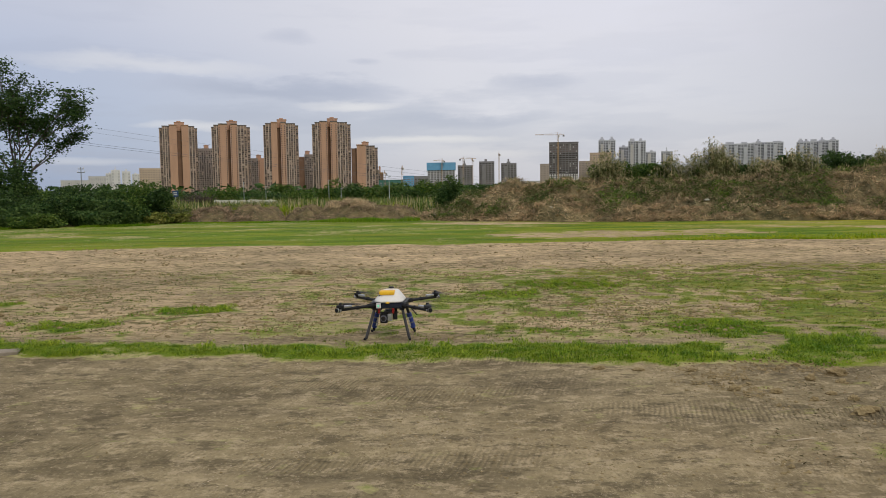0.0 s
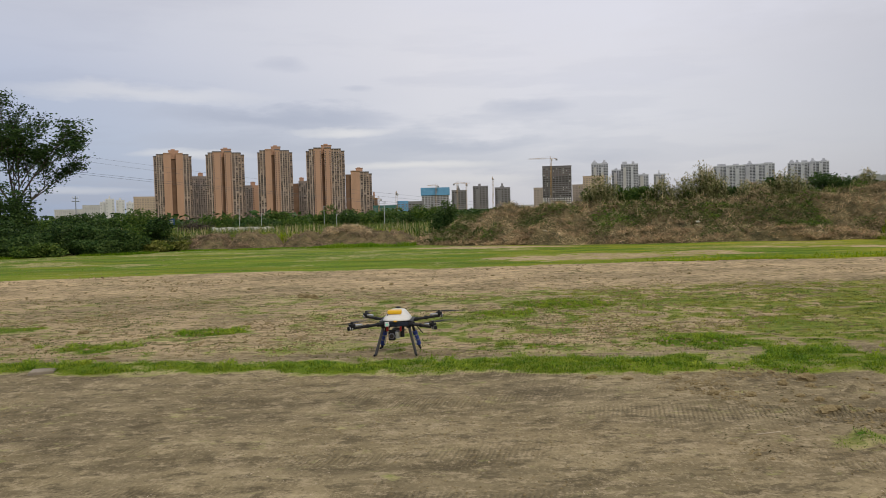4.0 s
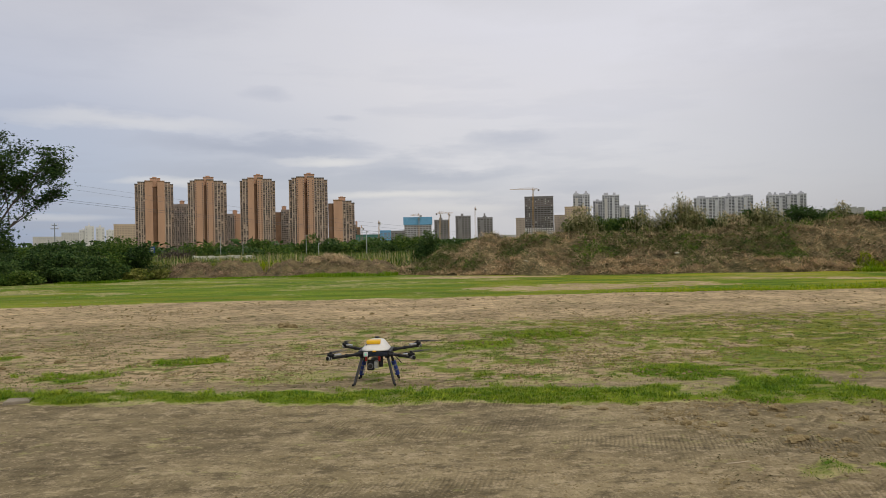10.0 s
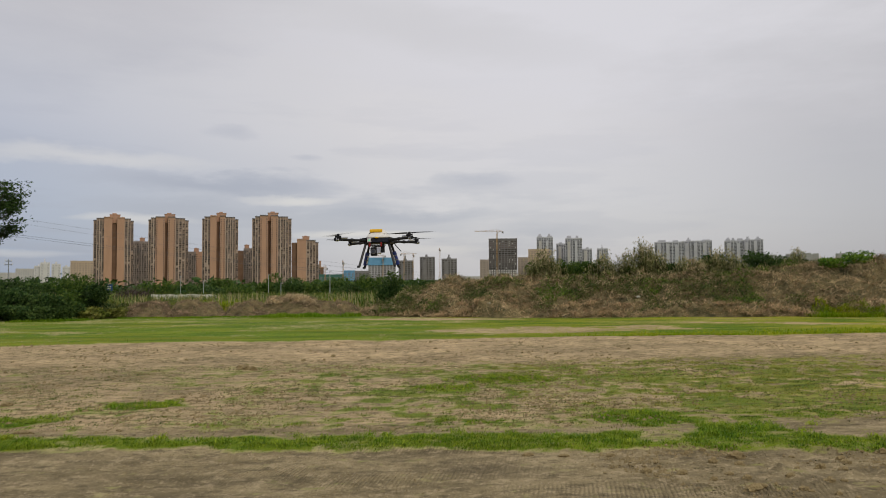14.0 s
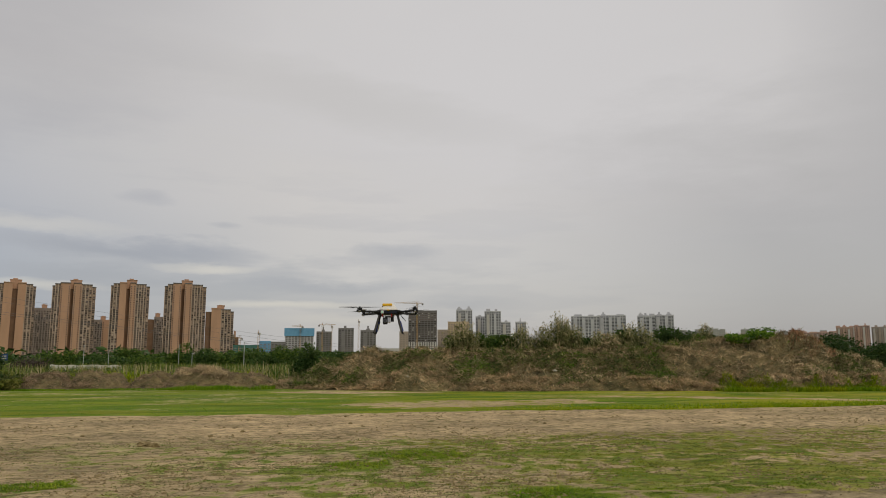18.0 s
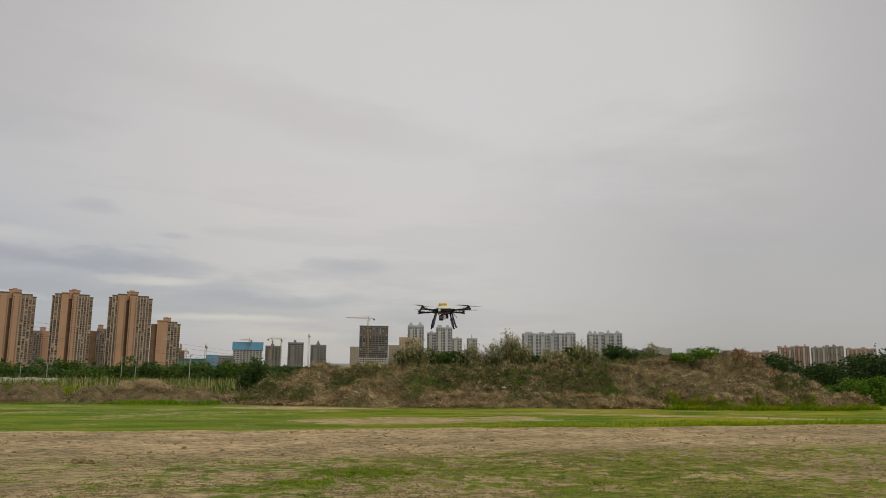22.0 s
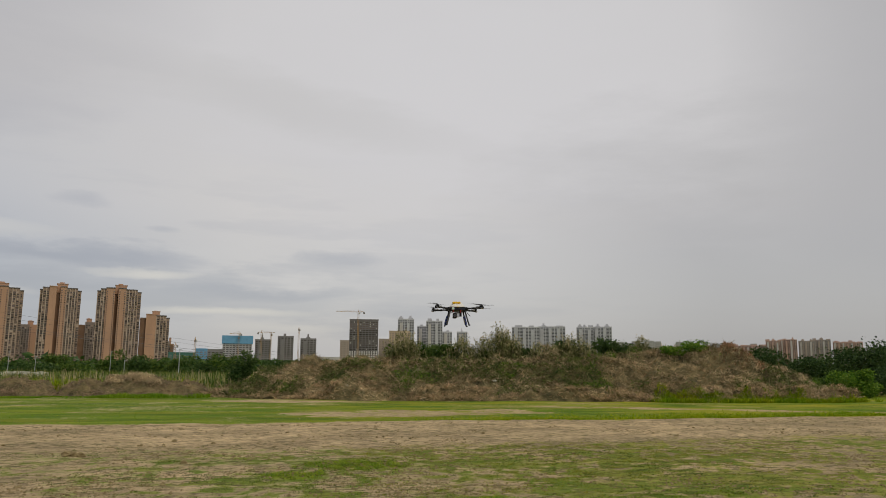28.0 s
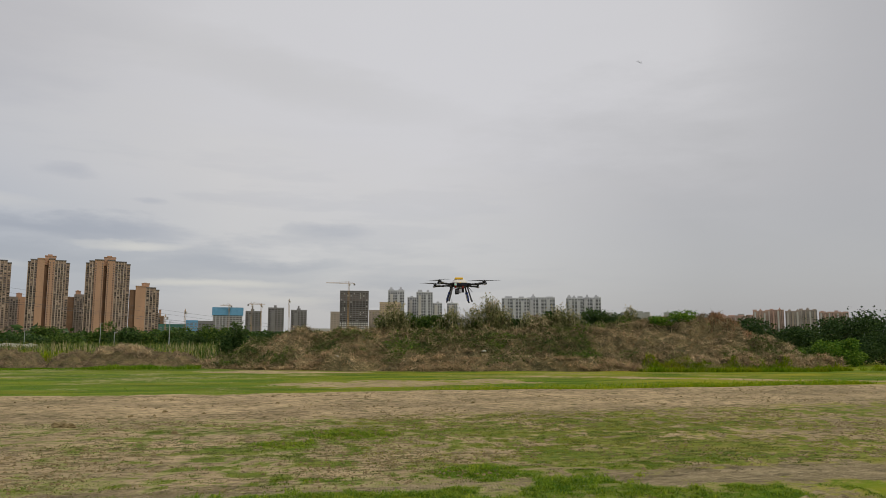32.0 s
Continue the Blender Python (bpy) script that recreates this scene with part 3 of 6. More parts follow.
def ground_material():
    m = bpy.data.materials.new("earth_and_turf")
    m.use_nodes = True
    ns, ls = m.node_tree.nodes, m.node_tree.links
    b = ns["Principled BSDF"]
    b.inputs["Roughness"].default_value = 0.95
    b.inputs["Specular IOR Level"].default_value = 0.06
    tc = ns.new("ShaderNodeTexCoord")

    def noise_at(scale, detail=6, stretch=(1, 1, 1), rough=0.6):
        mp = ns.new("ShaderNodeMapping")
        mp.inputs["Scale"].default_value = stretch
        ls.new(tc.outputs["Object"], mp.inputs[0])
        n = ns.new("ShaderNodeTexNoise")
        n.inputs["Scale"].default_value, n.inputs["Detail"].default_value, n.inputs["Roughness"].default_value = scale, detail, rough
        ls.new(mp.outputs[0], n.inputs["Vector"])
        return n.outputs[0]

    def ranged(v, a, b_, c=0.0, d=1.0):
        r = ns.new("ShaderNodeMapRange")
        r.inputs[1].default_value, r.inputs[2].default_value, r.inputs[3].default_value, r.inputs[4].default_value = a, b_, c, d
        ls.new(v, r.inputs[0])
        return r.outputs[0]

    def mixed(fac, a, c, blend="MIX"):
        n = ns.new("ShaderNodeMix")
        n.data_type, n.blend_type = "RGBA", blend
        for sock, v in ((n.inputs[0], fac), (n.inputs[6], a), (n.inputs[7], c)):
            if isinstance(v, (int, float)):
                sock.default_value = v
            elif isinstance(v, tuple):
                sock.default_value = (*v, 1)
            else:
                ls.new(v, sock)
        return n.outputs[2]

    def attr(name):
        a = ns.new("ShaderNodeAttribute")
        a.attribute_name = name
        return a.outputs["Fac"]

    def add(a, c, k=1.0):
        n = ns.new("ShaderNodeMath")
        n.operation = "MULTIPLY_ADD"
        ls.new(c, n.inputs[0])
        n.inputs[1].default_value = k
        ls.new(a, n.inputs[2])
        return n.outputs[0]

    soil = mixed(ranged(noise_at(1.1, 10, (1, 1, 1), 0.72), 0.36, 0.64), (0.392, 0.316, 0.180), (0.190, 0.150, 0.080))
    soil = mixed(ranged(noise_at(2.2, 8, (0.35, 1, 1)), 0.50, 0.64, 0, 0.66), soil, (0.114, 0.090, 0.052))
    soil = mixed(ranged(attr("dust"), 0.15, 1.1), soil, mixed(ranged(noise_at(1.6, 10, (0.6, 1, 1), 0.72), 0.36, 0.62), (0.73, 0.54, 0.315), (0.46, 0.338, 0.190)))
    soil = mixed(ranged(noise_at(38, 4, (1, 0.6, 1), 0.7), 0.55, 0.63, 0, 0.45), soil, (0.49, 0.405, 0.245))
    soil = mixed(ranged(noise_at(22, 6, (0.8, 0.6, 1), 0.7), 0.56, 0.63, 0, 0.48), soil, (0.095, 0.073, 0.040))
    soil = mixed(ranged(noise_at(5.0, 9, (0.6, 1, 1), 0.78), 0.52, 0.58, 0, 0.72), soil, (0.106, 0.085, 0.050))
    soil = mixed(ranged(noise_at(0.45, 4, (0.8, 1, 1), 0.55), 0.47, 0.60, 0, 0.40), soil, (0.104, 0.084, 0.051))
    # tyre treads: fine slanting ripples in patches on the near track
    mp = ns.new("ShaderNodeMapping")
    mp.inputs["Rotation"].default_value = (0, 0, radians(14))
    ls.new(tc.outputs["Object"], mp.inputs[0])
    wv = ns.new("ShaderNodeTexWave")
    wv.inputs["Scale"].default_value, wv.inputs["Distortion"].default_value, wv.inputs["Detail"].default_value = 8.5, 3.2, 3
    wv.inputs["Detail Scale"].default_value = 1.5
    ls.new(mp.outputs[0], wv.inputs["Vector"])
    fade = ns.new("ShaderNodeMath")
    fade.operation = "MULTIPLY"
    ls.new(wv.outputs["Fac"], fade.inputs[0])
    ls.new(ranged(noise_at(0.75, 3, (0.45, 1.4, 1)), 0.50, 0.62), fade.inputs[1])
    near = ns.new("ShaderNodeMath")
    near.operation = "MULTIPLY"
    ls.new(fade.outputs[0], near.inputs[0])
    ls.new(ranged(attr("dust"), 0.5, 0.25), near.inputs[1])
    tread = near.outputs[0]
    soil = mixed(ranged(tread, 0.25, 1.0, 0, 0.30), soil, (0.105, 0.082, 0.045))
    soil = mixed(ranged(noise_at(30, 3, (1, 0.5, 1), 0.8), 0.40, 0.62, 0, 0.22), soil, (0.130, 0.102, 0.055))
    soil = mixed(ranged(noise_at(6.0, 9, (0.8, 1, 1), 0.84), 0.52, 0.58, 0, 0.48), soil, (0.53, 0.425, 0.262))
    turf = mixed(ranged(noise_at(0.8, 9, (0.35, 1, 1), 0.72), 0.40, 0.60), (0.060, 0.150, 0.008), (0.165, 0.235, 0.016))
    turf = mixed(ranged(noise_at(0.22, 7, (0.35, 1.6, 1), 0.72), 0.46, 0.58, 0, 0.85), turf, (0.048, 0.112, 0.006))
    ripe = ns.new("ShaderNodeMath")
    ripe.operation = "MULTIPLY"
    ls.new(ranged(noise_at(0.30, 7, (0.4, 1.7, 1), 0.70), 0.45, 0.60, 0, 0.85), ripe.inputs[0])
    ls.new(ranged(attr("ripe"), 0, 1, 0.42, 1), ripe.inputs[1])
    turf = mixed(ripe.outputs[0], turf, (0.35, 0.32, 0.025))
    turf = mixed(ranged(attr("lush"), 0.0, 1.0), mixed(ranged(noise_at(1.4, 8, (0.5, 1, 1), 0.7), 0.4, 0.6), (0.105, 0.168, 0.022), (0.23, 0.25, 0.05)), turf)
    turf = mixed(ranged(noise_at(26, 4), 0.50, 0.78, 0, 0.3), turf, (0.22, 0.20, 0.055))
    cover = add(attr("cover"), ranged(noise_at(7.5, 5, (0.7, 1, 1), 0.7), 0.3, 0.7, -0.5, 0.5), 0.60)
    cover = add(cover, ranged(noise_at(2.3, 5, (0.7, 1, 1), 0.65), 0.3, 0.7, -0.5, 0.5), 0.60)
    ripe_turf = mixed(ranged(noise_at(1.1, 8, (0.35, 1, 1), 0.7), 0.4, 0.6), (0.185, 0.190, 0.022), (0.36, 0.32, 0.065))
    olive = mixed(ranged(noise_at(3.2, 6, (0.7, 1, 1), 0.7), 0.38, 0.62), (0.46, 0.405, 0.190), (0.215, 0.232, 0.064))
    olive = mixed(ranged(attr("ripe"), 0.15, 0.7, 0, 0.8), olive, ripe_turf)
    col = mixed(ranged(cover, 0.20, 0.44, 0, 0.85), soil, olive)
    col = mixed(ranged(cover, 0.46, 0.74, 0, 0.95), col, turf)
    # crisp dark flecks in drifts beyond the near track: dead crowns, crumbs, painted shade of tufts and hollows
    drift = ns.new("ShaderNodeMath")
    drift.operation = "MULTIPLY"
    ls.new(ranged(noise_at(7.0, 6, (0.42, 1, 1), 0.68), 0.525, 0.56, 0, 0.86), drift.inputs[0])
    ls.new(ranged(noise_at(0.55, 4, (0.6, 1, 1)), 0.38, 0.60, 0.25, 1.0), drift.inputs[1])
    drift2 = ns.new("ShaderNodeMath")
    drift2.operation = "MULTIPLY"
    ls.new(drift.outputs[0], drift2.inputs[0])
    ls.new(ranged(attr("dust"), 0.30, 0.60), drift2.inputs[1])
    drift3 = ns.new("ShaderNodeMath")
    drift3.operation = "MULTIPLY"
    ls.new(drift2.outputs[0], drift3.inputs[0])
    ls.new(ranged(attr("lush"), 0.2, 0.9, 1, 0.15), drift3.inputs[1])
    col = mixed(drift3.outputs[0], col, (0.092, 0.088, 0.030))
    ls.new(col, b.inputs["Base Color"])
    bp = ns.new("ShaderNodeBump")
    bp.inputs["Strength"].default_value, bp.inputs["Distance"].default_value = 1.0, 0.035
    ls.new(add(add(noise_at(9, 8), noise_at(45, 4), 0.35), tread, 0.30), bp.inputs["Height"])
    ls.new(bp.outputs[0], b.inputs["Normal"])
    return m


def sow(name, mat, area, count, keep, height, width, lean, label, sink=0.0):
    """Grass blades over a rectangle, as thick as the cover allows."""
    x0, x1, y0, y1 = area
    x, y = rng.uniform(x0, x1, count), rng.uniform(y0, y1, count)
    c = grass_cover(x, y)
    ok = rng.uniform(0, 1, count) < np.clip((c - keep) / (1 - keep), 0, 1) ** 1.2
    x, y, c = x[ok], y[ok], c[ok]
    roots = np.stack([x, y, ground_z(x, y) - 0.004 - sink], 1)
    clump = 0.75 + 0.55 * fbm(x, y, 7.0, 2, 15)
    v, f = blades_np(roots, height * np.clip(c, 0.45, 1.3) * np.clip(clump, 0.3, 1.6), width, lean)
    return tagged(mesh_np(name, v, f, mat), label, "grass", kind="stuff")


ground = build_ground()
sow("strip_grass", GRASS, (-7, 7, 6.0, 9.2), 190000, 0.22, 0.042, 0.0074, 1.3, "dense strip of fresh green grass between two bare tracks")
sow("tuft_grass", GRASS, (2.3, 3.8, 4.1, 5.1), 14000, 0.2, 0.045, 0.004, 1.1, "small green grass tuft on the bare track")
sow("olive_turf_grass", GRASS_OLIVE, (2.0, 13, 9.0, 17.5), 85000, 0.22, 0.026, 0.010, 1.5, "short yellowish turf on trodden earth")
sow("turf_grass", GRASS_DULL, (-10, 4.0, 8.0, 17.5), 130000, 0.22, 0.026, 0.010, 1.5, "short patchy turf on trodden earth")
sow("tussock_grass", GRASS, (-8.5, 6, 7.4, 14.6), 160000, 0.62, 0.058, 0.0055, 1.4, "thicker green grass tufts in the trodden turf")
sow("green_verge_grass", VERGE_GREEN, (-32, 8, 21.0, 50.0), 32000, 0.30, 0.028, 0.028, 2.6, "fresh green grass verge before the thicket and bank")
sow("verge_grass", VERGE, (2, 40, 24.0, 50.0), 32000, 0.30, 0.028, 0.028, 2.6, "bright green grass verge below the earth mound")
n = 16000
x = rng.uniform(5, 26, n)
y = 23.95 + np.abs(rng.normal(0, 1.3, n)) + 0.10 * np.maximum(0, x - 13) + 0.25 * fbm(x, 0 * x, 0.8, 3, 27)
ok = rng.uniform(0, 1, n) < smooth(5, 9, x) * (0.35 + 0.65 * smooth(-0.3, 0.3, fbm(x, 0 * x, 0.6, 3, 28)))
x, y = x[ok], y[ok]
tagged(mesh_np("verge_edge_grass", *blades_np(np.stack([x, y, ground_z(x, y) - 0.01], 1), 0.07 + 0.06 * smooth(11, 16, x), 0.026, 1.0), FOOT), "longer yellow-green grass along the verge's edge", "grass", kind="stuff")


def litter(name, mat, area, count, length, width, label, clump, seed, low=0.42, high=0.62):
    """Dead stems and crumbs lying on the soil, in drifts."""
    x0, x1, y0, y1 = area
    x, y = rng.uniform(x0, x1, count), rng.uniform(y0, y1, count)
    ok = rng.uniform(0, 1, count) < smooth(low, high, 0.5 + 0.5 * fbm(x, y, clump, 4, seed))
    x, y = x[ok], y[ok]
    v, f = stalks_np(np.stack([x, y, ground_z(x, y) + 0.002], 1), length, width, 0.12)
    return tagged(mesh_np(name, v, f, mat), label, "litter", kind="stuff")


litter("track_litter", PALE_LITTER, (-5, 6, 2.2, 7.6), 9000, 0.014, 0.003, "pale straw crumbs on the bare track", 1.1, 42)
litter("thatch", THATCH, (-11, 15, 8.0, 17.5), 22000, 0.030, 0.007, "dead brown thatch scattered over the trodden turf", 2.4, 41)


def crumbs(name, mat, area, count, size, label, clump, seed, low, high):
    """Small squashed lumps of soil, eight faces each, pressed into the ground."""
    x0, x1, y0, y1 = area
    x, y = rng.uniform(x0, x1, count), rng.uniform(y0, y1, count)
    ok = rng.uniform(0, 1, count) < smooth(low, high, 0.5 + 0.5 * fbm(x, y, clump, 4, seed))
    x, y = x[ok], y[ok]
    n = len(x)
    c = np.stack([x, y, ground_z(x, y) + size * 0.1], 1)
    s = size * rng.uniform(0.35, 1.0, n) ** 1.5
    dirs = np.array([[1, 0, 0], [0, 1, 0], [-1, 0, 0], [0, -1, 0], [0, 0, 0.62], [0, 0, -0.62]], float)
    k = rng.uniform(0.6, 1.4, (n, 6, 1))
    a = rng.uniform(0, 6.28, n)
    rot = np.stack([np.stack([np.cos(a), -np.sin(a), 0 * a], 1), np.stack([np.sin(a), np.cos(a), 0 * a], 1), np.stack([0 * a, 0 * a, 1 + 0 * a], 1)], 1)
    v = c[:, None] + np.einsum("nij,kj->nki", rot, dirs) * k * s[:, None, None]
    q = np.array([[0, 1, 4], [1, 2, 4], [2, 3, 4], [3, 0, 4], [1, 0, 5], [2, 1, 5], [3, 2, 5], [0, 3, 5]])
    f = (q[None] + 6 * np.arange(n)[:, None, None]).reshape(-1, 3)
    return tagged(mesh_np(name, v.reshape(-1, 3), f, mat), label, "soil crumbs", kind="stuff")


crumbs("far_track_crumbs", CLOD, (-16, 26, 15.5, 24.0), 4500, 0.045, "crumbs of dry earth on the far track", 0.7, 51, 0.45, 0.75)
crumbs("turf_crumbs", CLOD, (-10, 14, 8.4, 16.0), 13000, 0.036, "crumbs of dry earth among the turf", 0.9, 52, 0.42, 0.75)
crumbs("track_crumbs", CLOD, (-5, 6, 2.2, 7.4), 10000, 0.012, "fine crumbs of earth on the near track", 0.9, 53, 0.40, 0.75)
crumbs("ploughed_crumbs", CLOD, (1.9, 5.4, 4.2, 7.0), 6500, 0.022, "crumbled earth where the track is broken up", 1.2, 54, 0.40, 0.70)


def tufts(name, mat, area, count, blades, radius, height, width, label, seed):
    """Separate little tussocks of short grass scattered over trodden soil."""
    x0, x1, y0, y1 = area
    x, y = rng.uniform(x0, x1, count), rng.uniform(y0, y1, count)
    keep = 0.60 + 0.24 * smooth(-4, 1, x)
    ok = rng.uniform(0, 1, count) < keep * smooth(0.30, 0.62, 0.5 + 0.5 * fbm(x, y, 0.9, 3, seed))
    x, y = np.repeat(x[ok], blades), np.repeat(y[ok], blades)
    rad = np.repeat(rng.uniform(0.4, 1.5, int(ok.sum())), blades) * radius
    x, y = x + rng.normal(0, 1, len(x)) * rad * 1.4, y + rng.normal(0, 1, len(y)) * rad * 0.8
    v, f = blades_np(np.stack([x, y, ground_z(x, y) - 0.003], 1), height, width, 1.0)
    return tagged(mesh_np(name, v, f, mat), label, "grass", kind="stuff")


tufts("turf_tussocks", GRASS_DULL, (-11, 15, 8.1, 17.0), 3300, 14, 0.045, 0.024, 0.008, "small olive tussocks on trodden soil", 61)
tufts("olive_tussocks", GRASS_OLIVE, (2, 13, 9.5, 16.8), 1600, 18, 0.06, 0.026, 0.008, "small yellowish tussocks on trodden soil", 63)
tufts("dark_tussocks", DARK_TURF, (-9, 9, 8.2, 16.2), 3300, 18, 0.07, 0.020, 0.011, "small dark green tussocks on trodden soil", 62)


# coarse bright tufts that stand above the short grass
x = rng.uniform(-5, 5.5, 60)
lo, up = strip_edges(x)
strip_tufts = np.stack([x, lo + 0.12 + (up - lo - 0.1) * rng.uniform(0, 1, 60)], 1)
c = np.concatenate([rng.normal((4.2, 7.95), (0.42, 0.16), (30, 2)), rng.normal((3.42, 9.05), (0.28, 0.16), (12, 2)), rng.normal((2.2, 13.0), (0.5, 0.3), (14, 2)), rng.normal((1.05, 11.95), (0.3, 0.25), (8, 2)), rng.normal((-3.5, 10.6), (0.35, 0.22), (14, 2)), rng.normal((-4.7, 9.5), (0.35, 0.18), (10, 2)),
                    strip_tufts])
c = np.repeat(np.concatenate([c, np.zeros((len(c), 1))], 1), 46, 0)
c[:, :2] += rng.normal(0, 0.035, (len(c), 2))
c[:, 2] = ground_z(c[:, 0], c[:, 1]) - 0.004
tagged(mesh_np("coarse_tufts", *arch_np(c, 0.085, 0.006, 0.55, -0.25), BRIGHT_GRASS), "coarse bright green grass tufts above the short turf", "grass", kind="stuff")

litter("ploughed_litter", THATCH, (1.9, 5.4, 4.3, 6.9), 3600, 0.026, 0.005, "brown dead stems where the track is broken up", 1.4, 43, 0.45, 0.65)


def clod(name, x, y, size, flat, seed, label):
    """A crumbled lump of dry earth, half sunk in the soil."""
    r = random.Random(seed)
    bm = bmesh.new()
    bmesh.ops.create_icosphere(bm, subdivisions=3, radius=1.0)
    for v in bm.verts:
        k = 1 + 0.40 * noise.noise(v.co * 1.7 + Vector((seed * 3.1, 0, 0))) + 0.34 * noise.noise(v.co * 4.5 + Vector((0, seed, 0)))
        v.co = Vector((v.co.x * size * k, v.co.y * size * 0.6 * k, v.co.z * size * flat * 1.35 * k))
    ob = part(name, bm, CLOD)
    ob.matrix_basis = pose(x, y, float(ground_z(x, y)) + size * flat * 0.35, 0, 0, r.uniform(-25, 25))
    return tagged(ob, label, "clod", "clods of earth")


for i, (x, y, s, fl) in enumerate([(3.38, 6.52, 0.085, 0.5), (2.98, 5.35, 0.075, 0.45), (3.05, 6.28, 0.05, 0.5), (2.62, 5.95, 0.05, 0.45), (3.75, 5.55, 0.05, 0.5), (3.52, 5.75, 0.04, 0.5), (4.1, 5.9, 0.045, 0.5), (3.2, 4.9, 0.035, 0.5),
                                   (4.35, 6.35, 0.05, 0.5), (2.2, 6.7, 0.04, 0.4), (1.4, 6.85, 0.06, 0.3), (1.75, 6.8, 0.05, 0.3), (-2.93, 15.5, 0.16, 0.35), (-2.72, 15.35, 0.10, 0.5), (-5.5, 10.9, 0.08, 0.4), (-6.1, 10.4, 0.07, 0.4), (-4.2, 8.55, 0.10, 0.25)]):
    clod("clod", x, y, s, fl, 60 + i, "rough clod of dry brown earth")
r1 = random.Random(12)
for i in range(22):
    x, y = r1.uniform(-10, 14), r1.uniform(13.5, 23.5)
    clod("clod", x, y, r1.uniform(0.03, 0.065), r1.uniform(0.35, 0.6), 90 + i, "small clod of earth on the trodden ground")
for i in range(34):
    x, y = 2.1 + 3.0 * r1.random() ** 0.8, r1.uniform(4.6, 6.95)
    clod("clod", x, y, r1.uniform(0.018, 0.05), r1.uniform(0.3, 0.55), 130 + i, "crumbling clod of earth where the track is broken up")
bm = bmesh.new()
rod(bm, (2.165, 4.742, 0.012), (2.355, 4.778, 0.016), 0.006, 0.004, 7)
tagged(part("stick", bm, PALE_LITTER), "short pale dry stick lying on the track", "stick")


# a flat stone half buried at the strip's edge, scraps of white film, low film-covered crop rows
bm = bmesh.new()
box(bm, -0.14, 0.14, -0.10, 0.10, -0.02, 0.035, 0.012)
for v in bm.verts:
    v.co += Vector((noise.noise(v.co * 9) * 0.03, noise.noise(v.co * 7 + Vector((3, 0, 0))) * 0.03, noise.noise(v.co * 8 + Vector((0, 5, 0))) * 0.008))
stone = part("flat_stone", bm, material("grey_stone", (0.30, 0.255, 0.19), (0.22, 0.185, 0.135), 12, 0.9, bump=0.5, bump_scale=50))
stone.matrix_basis = pose(-4.5, 7.77, float(ground_z(-4.5, 7.77)) - 0.01, 0, 0, 12)
tagged(stone, "flat grey stone at the grass strip's edge", "stone")


# ---- earth mound and weed banks ----
def ridge_shape(line, x, y):
    """Height of a heaped bank at x, y: line holds (x, y of the foot, crest height, depth)."""
    lx, ly, lh, ld = (np.array(c, float) for c in zip(*line))
    foot = np.interp(x, lx, ly)
    h = np.interp(x, lx, lh)
    d = np.interp(x, lx, ld)
    u = (y - foot) / d
    prof = np.where(u < 0.42, smooth(-0.02, 0.42, u) ** 0.8, np.where(u < 0.62, 1.0, 1 - smooth(0.62, 1.05, u)))
    hay = 0.55 * np.exp(-((y - foot - 0.45) / 0.38) ** 2) * smooth(0.42, 0.62, 0.5 + 0.5 * fbm(x, 0 * y, 0.45, 3, 17)) * (d > 4.6)
    lump = 1 + 0.10 * fbm(x, y, 0.34, 3, 11) + 0.24 * fbm(x, y, 1.0, 3, 12)
    return h * prof * lump + hay + 0.17 * fbm(x, y, 2.6, 3, 13) * (prof > 0.02)


MOUND = [(-1.6, 46.8, 0.15, 6), (0.8, 45.4, 1.0, 8), (3.4, 43.4, 1.95, 9), (6.2, 41.8, 2.12, 10), (9.5, 41.0, 2.0, 10), (13, 40.3, 2.0, 10), (16.2, 39.8, 2.15, 10), (19.5, 39.2, 2.2, 10),
         (22.8, 38.7, 2.32, 10), (26.1, 38.0, 2.72, 10), (29.4, 37.6, 2.72, 9), (31.2, 37.4, 2.5, 9), (33.1, 37.5, 1.65, 8), (34.9, 37.7, 0.75, 7), (36.3, 37.8, 0.12, 6)]
BRUSH = [(-18.5, 47.6, 0.1, 3), (-16.4, 47.4, 0.15, 4), (-15.7, 47.3, 0.70, 4), (-14.7, 47.2, 0.90, 4), (-13.9, 47.2, 0.70, 4), (-13.5, 47.5, 0.15, 3.6), (-13.0, 47.2, 0.72, 4), (-11.8, 47.1, 0.95, 4), (-10.7, 47.1, 0.74, 4),
         (-10.1, 47.5, 0.15, 3.6), (-9.5, 47.2, 0.74, 4), (-8.6, 47.2, 0.90, 4), (-7.7, 47.4, 0.55, 4), (-7.2, 47.3, 1.05, 4.5), (-5.8, 47.3, 1.22, 4.5), (-4.6, 47.3, 0.92, 4.5), (-4.1, 47.4, 0.72, 4.2), (-3.2, 47.3, 0.82, 4), (-2.2, 47.4, 0.74, 3.8), (-1.5, 47.6, 0.25, 3.5), (0.4, 47.8, 0.1, 3)]


